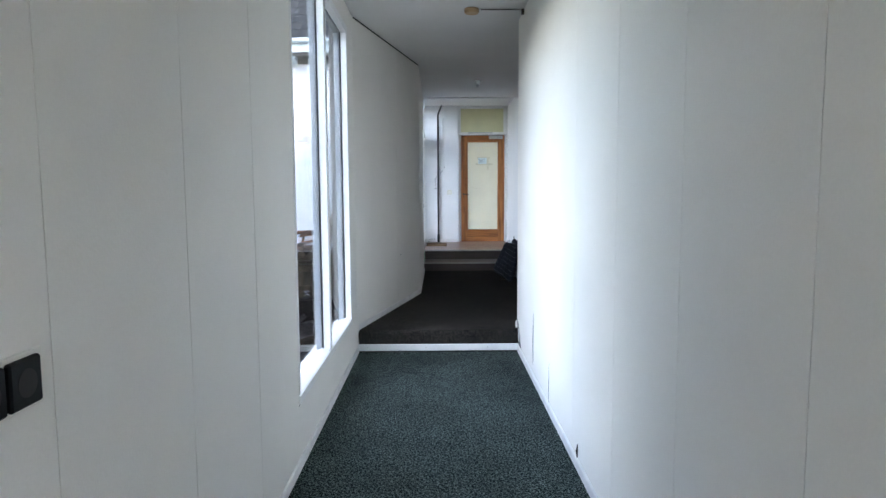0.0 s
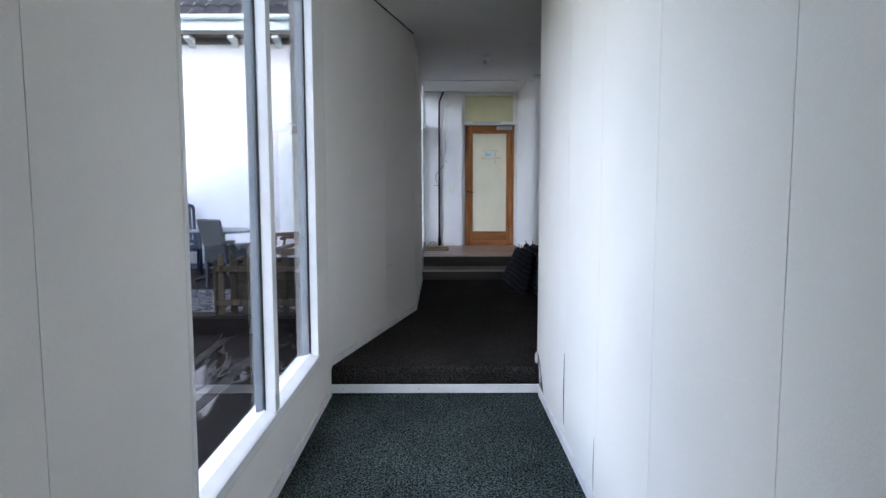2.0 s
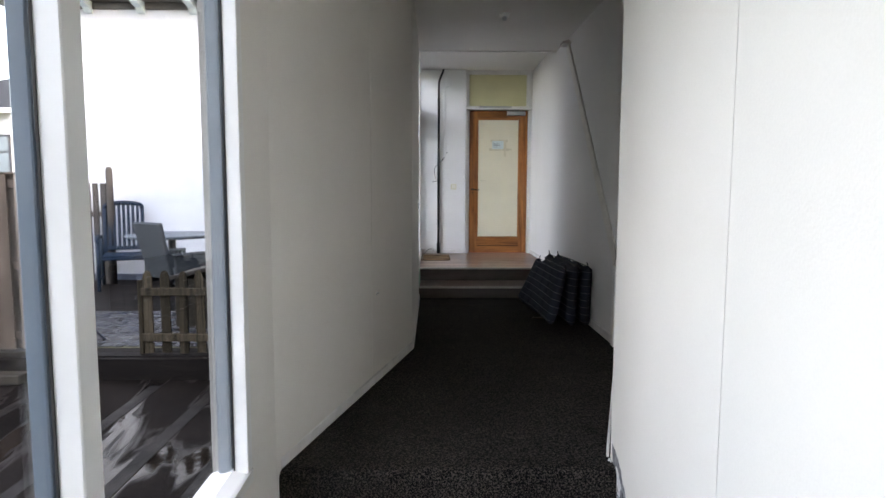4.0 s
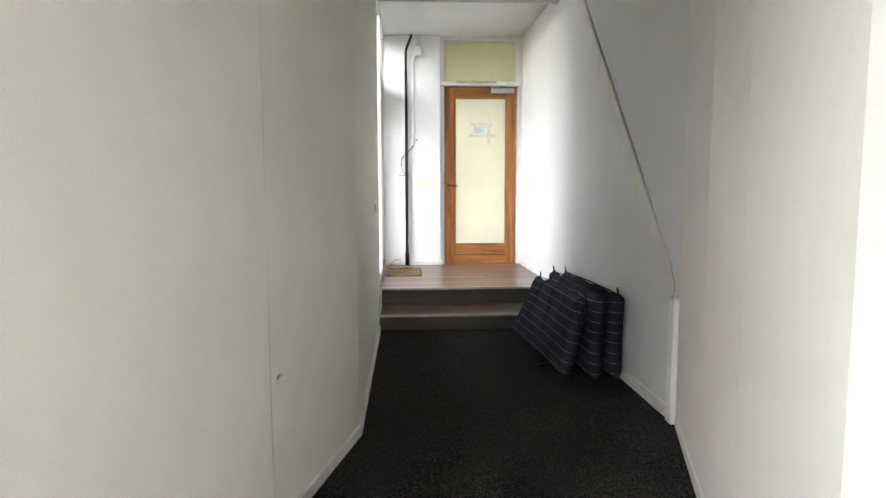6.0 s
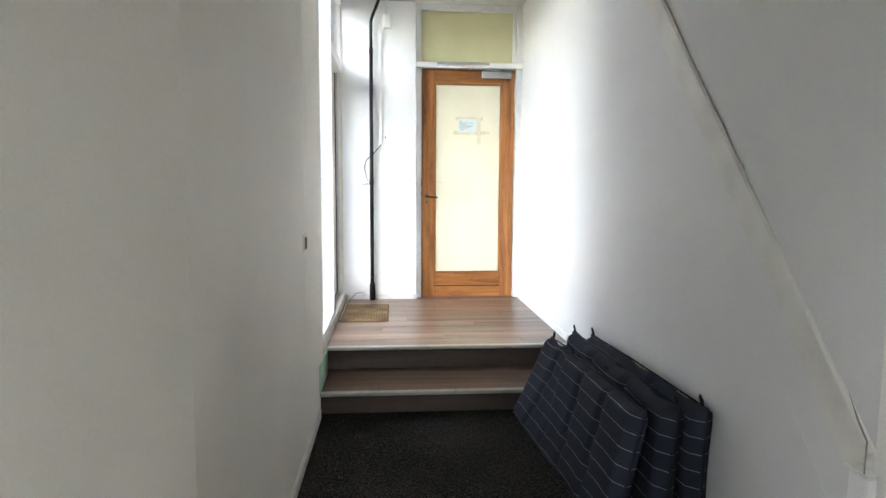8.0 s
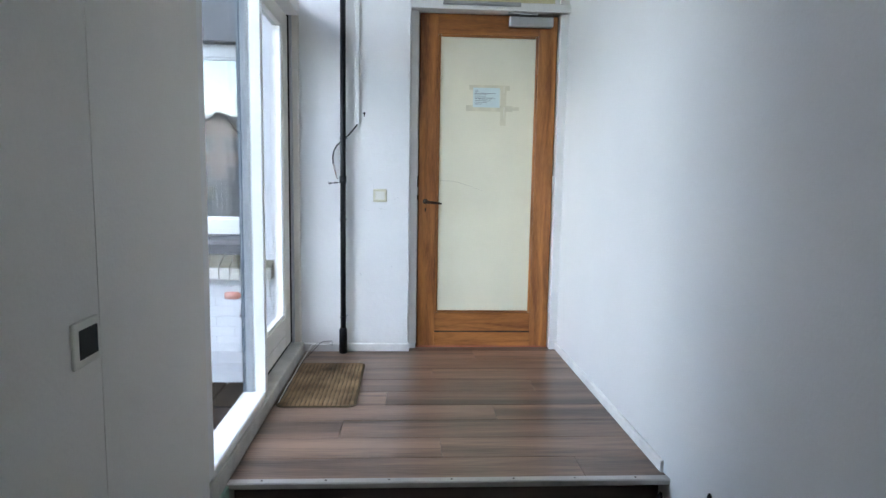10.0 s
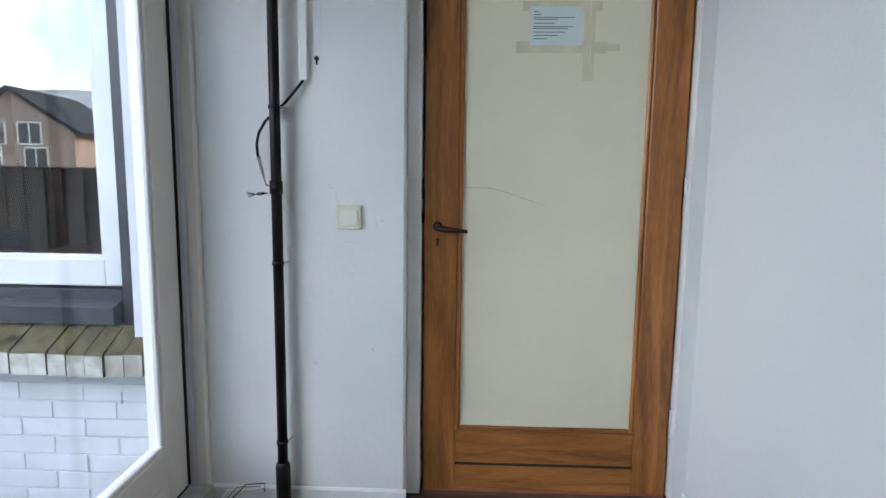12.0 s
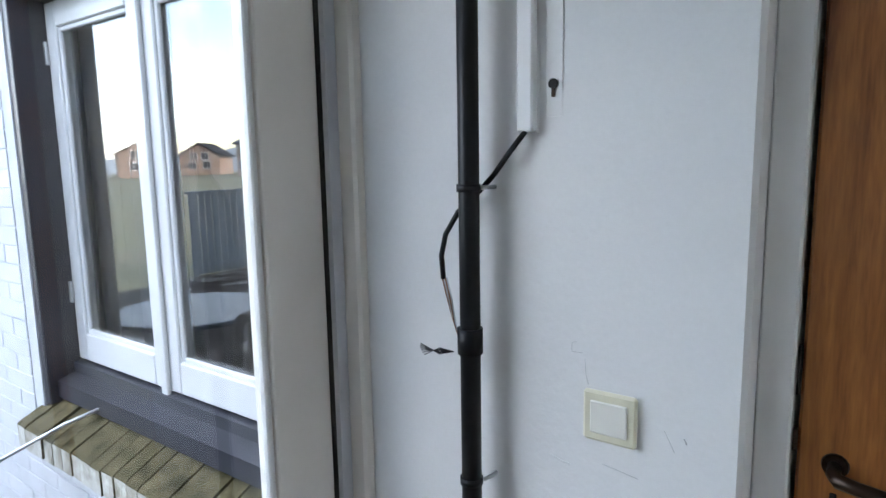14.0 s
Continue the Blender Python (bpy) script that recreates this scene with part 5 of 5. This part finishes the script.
for j in range(rows_n):
    yy, zz = YH - 0.36 + j * 0.245, HZ + 0.26 + j * 0.205
    for i in range(cols):
        x = HX0 - 0.40 + i * 0.215
        seg = [(0.0, 0.0), (0.05, 0.030), (0.10, 0.038), (0.155, 0.022), (0.215, 0.002)]
        lo = [roofm.verts.new((x + u, yy, zz + h + 0.03)) for u, h in seg]
        hi = [roofm.verts.new((x + u, yy + 0.265, zz + 0.222 + h)) for u, h in seg]
        un = [roofm.verts.new((x + u, yy, zz + h)) for u, h in seg]
        for k in range(4):
            roofm.faces.new((lo[k], lo[k + 1], hi[k + 1], hi[k]))
            roofm.faces.new((un[k], un[k + 1], lo[k + 1], lo[k]))
tiles = part("roof_tiles", roofm, M_ROOFTILE, house, "dark wavy roof tiles in rows")
tiles["kind"] = "stuff"
dp = part("downpipe", tube([(-5.06, YH - 0.30, HZ + 0.06), (-5.06, YH - 0.16, HZ - 0.12), (-5.06, YH - 0.06, HZ - 0.30), (-5.06, YH - 0.06, 2.62), (-5.09, YH - 0.06, 2.50), (-5.09, YH - 0.06, 0.10)], 0.042, 12), M_ZINC, house, "pale blue-grey downpipe")
for z in (2.54, 1.2):
    part("pipe_ring", tube([(-5.075, YH - 0.06, z - 0.02), (-5.075, YH - 0.06, z + 0.02)], 0.052, 12), M_ZINC, dp)
for x, z0, z1 in ((-4.55, 3.05, 3.45), (-3.15, 3.05, 3.45)):
    part("wall_anchor", box((x - 0.012, YH - 0.012, z0), (x + 0.012, YH - 0.001, z1), 0.002), M_MORTAR, house)

# casement window of the house
cas = part("window", box((WX0, YH + 0.004, WZ0 + 0.02), (WX0 + 0.035, YH + 0.20, WZ1), 0.003), M_NAVY, house, "white two-leaf casement in a blackish-blue frame")
part("frame_side", box((WX1 - 0.084, YH + 0.088, WZ0 + 0.02), (WX1, YH + 0.20, WZ1), 0.003), M_NAVY, cas)
part("frame_head", box((WX0 + 0.035, YH + 0.03, 2.352), (WX1 - 0.084, YH + 0.20, WZ1), 0.004), M_NAVY, cas)
prof = [(YH + 0.03, 1.115), (YH + 0.03, 1.170), (YH + 0.085, 1.185), (YH + 0.085, 1.218), (YH + 0.20, 1.224), (YH + 0.20, 1.09)]
part("frame_sill", profile_bm(prof, WX0 + 0.035, WX1 - 0.084), M_NAVY, cas)
SY = YH + 0.105
for k, (x0, x1) in enumerate(((WX0 + 0.036, -1.036), (-1.032, WX1 - 0.085))):
    sash = part("sash", box((x0, SY, 1.226), (x0 + 0.062, SY + 0.045, 2.348), 0.004), M_SASH, cas, "white painted sash")
    part("sash_stile", box((x1 - 0.062, SY, 1.226), (x1, SY + 0.045, 2.348), 0.004), M_SASH, sash)
    part("sash_rail", box((x0 + 0.062, SY, 1.226), (x1 - 0.062, SY + 0.045, 1.318), 0.004), M_SASH, sash)
    part("sash_rail", box((x0 + 0.062, SY, 2.272), (x1 - 0.062, SY + 0.045, 2.348), 0.004), M_SASH, sash)
    for a, b in (((x0 + 0.060, 1.316), (x0 + 0.076, 2.274)), ((x1 - 0.076, 1.316), (x1 - 0.060, 2.274)), ((x0 + 0.076, 1.316), (x1 - 0.076, 1.332)), ((x0 + 0.076, 2.258), (x1 - 0.076, 2.274))):
        part("bead", box((a[0], SY + 0.008, a[1]), (b[0], SY + 0.020, b[1]), 0.003), M_SASH, sash)
    part("pane", box((x0 + 0.06, SY + 0.021, 1.312), (x1 - 0.06, SY + 0.026, 2.276)), M_GLASS2, sash)
    if k == 0:
        for hz in (1.45, 2.20):
            part("hinge", box((x0 - 0.012, SY - 0.012, hz - 0.035), (x0 + 0.010, SY - 0.0005, hz + 0.035), 0.002), M_ALU, sash)
part("cover_strip", box((-1.050, SY - 0.014, 1.200), (-1.018, SY - 0.0005, 2.348), 0.003), M_SASH, cas)
stay = thing("wire_stay", "thin pale wire tied to a window sill", "wire", at=(-1.33, YH + 0.03, 1.10))
part("wire", tube([(-1.30, YH + 0.035, 1.135), (-1.36, YH - 0.04, 1.10), (-1.62, YH - 0.22, 0.93), (-2.0, YH - 0.40, 0.70)], 0.006, 6), M_ALU, stay)
bm = bmesh.new()
n = 40
rowsv = [[bm.verts.new((-1.52 + 0.42 * i / n, 10.585 + 0.022 * math.sin(i * 0.95), z)) for i in range(n + 1)] for z in (1.20, 2.5)]
for i in range(n):
    f = bm.faces.new((rowsv[0][i], rowsv[0][i + 1], rowsv[1][i + 1], rowsv[1][i]))
    f.smooth = True
bmesh.ops.solidify(bm, geom=list(bm.faces), thickness=0.004)
curtain = thing("curtain", "pale blue-grey curtain hanging behind a window", "curtain", at=(-1.3, 10.585, 1.2))
part("cloth", bm, M_CURTAIN, curtain)
tbl = thing("indoor_table", "reddish wooden table inside a dim room", "table", at=(-0.7, 11.3, 0.2))
part("tabletop", box((-1.25, 10.95, 1.19), (0.2, 11.75, 1.24), 0.008), M_REDWOOD, tbl)
for x in (-1.2, 0.15):
    for y in (11.0, 11.7):
        part("leg", box((x - 0.03, y - 0.03, 0.2), (x + 0.03, y + 0.03, 1.19), 0.004), M_REDWOOD, tbl)
# brick window sill: rowlock bricks with sloping tops
bsill = part("brick_sill", box((-1.63, YH + 0.02, 0.985), (-0.40, YH + 0.055, 1.075)), M_MORTAR, house, "mossy weathered rowlock brick sill")
prof = [(-0.075, 0.975), (-0.075, 1.045), (-0.066, 1.053), (0.052, 1.108), (0.052, 0.985)]
sb = mesh_of("brick", profile_bm(prof, -0.0284, 0.0284), M_SILLBRICK)
sb.materials.append(M_SILLFACE)
for f in sb.polygons:
    f.material_index = 1 if f.normal.y < -0.85 else 0
for k in range(21):
    piece("brick", sb, bsill, pose(-1.60 + k * 0.0605, YH + rg.uniform(-0.004, 0.004), rg.uniform(-0.003, 0.003), 0, 0, rg.uniform(-1, 1)))
part("sill_bed", box((-1.62, YH - 0.058, 0.985), (-0.40, YH + 0.02, 1.03)), M_SILLBRICK, bsill)

flash = part("base_flashing", box((-5.8, YH - 0.030, 0.10), (-0.335, YH - 0.001, 0.215), 0.004), M_FLASHING, house, "blue-grey lead strip along the wall foot")
bm = bmesh.new()
rgd = random.Random(12)
for k in range(70):
    x = -2.6 + k * 0.032
    add_box(bm, (x, YH - 0.012, 0.213), (x + 0.034, YH - 0.003, 0.222 + rgd.random() ** 2 * 0.022), 0.0)
part("dirt_line", bm, M_DARK, house, "black damp joint above the strip")
for pts in ([(-1.72, 0.36), (-1.66, 0.365), (-1.645, 0.33), (-1.655, 0.29), (-1.70, 0.275)], [(-1.70, 0.31), (-1.61, 0.30), (-1.55, 0.305)], [(-1.62, 0.245), (-1.5, 0.255), (-1.42, 0.25)],
            [(-0.385, 1.0), (-0.39, 0.93), (-0.378, 0.82), (-0.35, 0.79)], [(-0.470, 0.90), (-0.472, 0.86)], [(-0.335, 0.76), (-0.337, 0.71)]):
    part("crack", tube([(x, YH - 0.0030, z) for x, z in pts], 0.0030, 5), M_SEAM, house, "dark crack in painted brick")
for name_at, turn, ln in (((-9.0, -3.0), 0, 8.0), ((-9.0, -2.9), 90, 8.4)):
    rail = thing("roof_railing", "dark blue slatted timber railing on a flat roof", "railing", "roof railings", at=(*name_at, -0.05), rz=turn)
    here = rail.matrix_basis.copy()
    slat_mesh = mesh_of("baluster", box((-0.052, -0.012, 0.0), (0.052, 0.012, 1.38), 0.003), M_RAILBLUE)
    for k in range(int(ln / 0.128)):
        piece("baluster", slat_mesh, rail, here @ pose(0.06 + k * 0.128, 0.0, 0.02))
    for nm, z in (("bottom_rail", 0.14), ("top_rail", 1.40)):
        part(nm, box((0.0, -0.05, z), (ln, 0.035, z + 0.05), 0.004), M_RAILBLUE, rail, "", here)
    for k in range(5):
        x = 0.04 + k * (ln - 0.08) / 4
        part("post", box((x - 0.04, -0.09, 0.0), (x + 0.04, -0.0505, 1.44), 0.004), M_RAILBLUE, rail, "", here)

# ---- distance ----
far = thing("stucco_house", "pale stucco house with a dark hipped roof", "house", at=(-14.5, 22, -0.16))
part("wall", box((-18, 22, -0.16), (-11.6, 28, 3.85)), M_HOUSE2, far)
bm = bmesh.new()
vs = [bm.verts.new(c) for c in ((-18.4, 21.6, 3.95), (-11.2, 21.6, 3.95), (-11.2, 28.4, 3.95), (-18.4, 28.4, 3.95), (-14.4, 25, 5.65), (-12.6, 25, 5.65))]
for f in ((0, 1, 5, 4), (1, 2, 5), (2, 3, 4, 5), (3, 0, 4), (3, 2, 1, 0)):
    bm.faces.new([vs[i] for i in f])
part("roof", bm, M_ROOFTILE, far)
part("eave", box((-18.4, 21.6, 3.80), (-11.2, 21.68, 3.96), 0.01), M_HOUSE2, far)
part("gable", prism([(-13.5, 21.72), (-11.9, 21.72), (-11.9, 21.8), (-13.5, 21.8)], 3.4, 3.95), M_HOUSE2, far)
for x in (-15.3, -14.04, -16.56):
    wn1 = part("window", box((x - 0.34, 21.94, 1.60), (x + 0.34, 21.998, 3.15), 0.01), M_NAVY, far)
    part("pane", box((x - 0.28, 21.93, 1.66), (x + 0.28, 21.938, 2.55)), M_FARPANE, wn1)
    part("pane", box((x - 0.28, 21.93, 2.62), (x + 0.28, 21.938, 3.08)), M_FARPANE, wn1)


def brick_house(x, y, w, h, label, turn=0, rise=2.4):
    """A two-sided house: eaves to the front (+y), or its gable (+x) when turned."""
    ob = thing("brick_house", label, "house", "houses across the valley")
    part("wall", box((-w / 2, -3.5, -0.16), (w / 2, 3.5, h)), M_REDBRICK, ob)
    gv = [(-3.5, h), (3.5, h), (0, h + rise - 0.3)]
    part("gable", profile_bm(gv, -w / 2, w / 2), M_REDBRICK, ob)
    for s in (-1, 1):
        edge = [(s * 4.0, h - 0.35), (s * 4.0, h - 0.10), (0, h + rise), (0, h + rise - 0.22)]
        part("roof", profile_bm(edge, -w / 2 - 0.35, w / 2 + 0.35), M_ROOFTILE, ob)
    spots = [(-w / 2 + (i + 0.5) * w / max(2, int(w / 3)), z) for i in range(max(2, int(w / 3))) for z in (0.8, 3.6) if z + 1.4 < h]
    for xx, z in spots:
        wd = part("window", box((xx - 0.6, 3.5, z), (xx + 0.6, 3.56, z + 1.4), 0.02), M_TRIM, ob)
        part("pane", box((xx - 0.5, 3.565, z + 0.1), (xx + 0.5, 3.58, z + 1.3)), M_NAVY, wd)
    for yy, z in ((-1.3, 0.9), (1.3, 0.9), (-1.0, h - 0.9), (1.0, h - 0.9)):
        wd = part("window", box((w / 2, yy - 0.7, z), (w / 2 + 0.06, yy + 0.7, z + 1.4), 0.02), M_TRIM, ob)
        part("pane", box((w / 2 + 0.065, yy - 0.6, z + 0.1), (w / 2 + 0.08, yy - 0.05, z + 1.3)), M_NAVY, wd)
        part("pane", box((w / 2 + 0.065, yy + 0.05, z + 0.1), (w / 2 + 0.08, yy + 0.6, z + 1.3)), M_NAVY, wd)
    ob.matrix_basis = pose(x, y, 0, 0, 0, turn)
    return ob


for x, y, w, h, turn, rise in ((-27.5, -29, 9, 3.3, 80, 2.6), (-98, -42, 11, 3.6, 25, 2.0), (-104, -58, 9, 3.4, 50, 2.2), (-44, -62, 11, 4.6, 0, 2.4), (-16, -46, 10, 4.2, 90, 2.6), (-75, -50, 14, 5.0, 20, 2.0)):
    brick_house(x, y, w, h, "distant red-brick house with white windows", turn, rise)
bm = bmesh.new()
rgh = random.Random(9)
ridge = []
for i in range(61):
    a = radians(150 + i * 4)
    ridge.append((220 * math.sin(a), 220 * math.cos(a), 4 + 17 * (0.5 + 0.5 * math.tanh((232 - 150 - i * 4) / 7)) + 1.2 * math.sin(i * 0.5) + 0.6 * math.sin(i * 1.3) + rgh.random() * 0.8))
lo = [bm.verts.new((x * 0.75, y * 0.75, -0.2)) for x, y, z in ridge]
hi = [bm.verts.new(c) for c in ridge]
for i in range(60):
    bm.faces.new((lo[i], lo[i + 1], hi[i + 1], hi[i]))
structure("backdrop_hills", bm, M_HEDGE, "wooded winter hills with distance haze in their colour")

# ---- laminate boards of the landing ----
PW, PL = 0.187, 1.29
plank_lengths = {}


def plank(y, x0, x1):
    key = round(x1 - x0, 3)
    if key not in plank_lengths:
        plank_lengths[key] = mesh_of("plank", box((0.0006, 0.0006, -0.0078), (key - 0.0006, PW - 0.0006, 0.0), 0.0010), M_LAM)
    return piece("plank", plank_lengths[key], landing, pose(x0, y, Z3))


landing = bpy.data.objects["floor_landing"]
for r in range(10):
    y = 8.745 + r * PW
    x = XL2 - (0.0, 0.52, 0.94, 0.25, 0.76)[r % 5]
    while x < XR2:
        a, b = max(x, XL2 - 0.0), min(x + PL, XR2)
        if b - a > 0.02:
            plank(y, a, b)
        x += PL

# ---- painted bricks round the house window ----
brick = mesh_of("brick", box((0.002, -0.0042, 0.0004), (0.2128, 0.0, 0.0590), 0.0024), M_BRICK)
half = mesh_of("brick", box((0.002, -0.0042, 0.0004), (0.1058, 0.0, 0.0590), 0.0024), M_BRICK)
wall_face = [o for o in house.children if o.name.startswith("wall")][0]
for r in range(48):
    z = 0.13 + r * 0.0615
    for c in range(-1, 12):
        x0 = -2.31 + c * 0.214 + (0.107 if r % 2 else 0.0)
        if x0 < -2.40 or x0 > HX1 - 0.02:
            continue
        beside = x0 + 0.21 < WX0 - 0.002 or x0 > WX1 - 0.001
        at_sill = 0.975 <= z + 0.055 < 1.11 and x0 + 0.21 > -1.64 and x0 < -0.375
        if (z + 0.055 < 0.975 or beside) and not at_sill and x0 + 0.21 < HX1:
            piece("brick", brick, wall_face, pose(x0, YH, z + rg.uniform(-0.001, 0.001), 0, rg.uniform(-0.3, 0.3), rg.uniform(-0.25, 0.25)))
        elif x0 + 0.1 < HX1 and (x0 + 0.1 < WX0 - 0.002 or x0 > WX1 - 0.001) and not (0.92 <= z < 1.11 and -1.75 < x0 < -0.375):
            piece("brick", half, wall_face, pose(x0, YH, z))

# ---- wet brick pavers set into the deck ----
M_PAVER = material("wet_blue_grey_paver", (0.018, 0.020, 0.026), rough=0.26, vary=0.12, scale=8, grain=0.3, grain_scale=90, bump=0.5, bump_scale=70, per_piece=0.5, spec=0.6, rough_vary=0.10)
paving = structure("pavement", box((-4.42, 6.47, 0.1255), (-1.58, 7.98, 0.131)), M_SOIL, "wet blue-grey brick pavers with dark sunken joints")
paver = mesh_of("paver", box((-0.098, -0.049, 0.0), (0.098, 0.049, 0.012), 0.005), M_PAVER)
rgp = random.Random(21)
for r in range(14):
    for c in range(14):
        x = -4.32 + c * 0.203 + (0.10 if r % 2 else 0.0)
        if x < -1.68:
            piece("paver", paver, paving, pose(x, 6.53 + r * 0.1065, 0.1295 + rgp.uniform(-0.002, 0.003), rgp.uniform(-2.2, 2.2), rgp.uniform(-2.2, 2.2), rgp.uniform(-1.5, 1.5)))
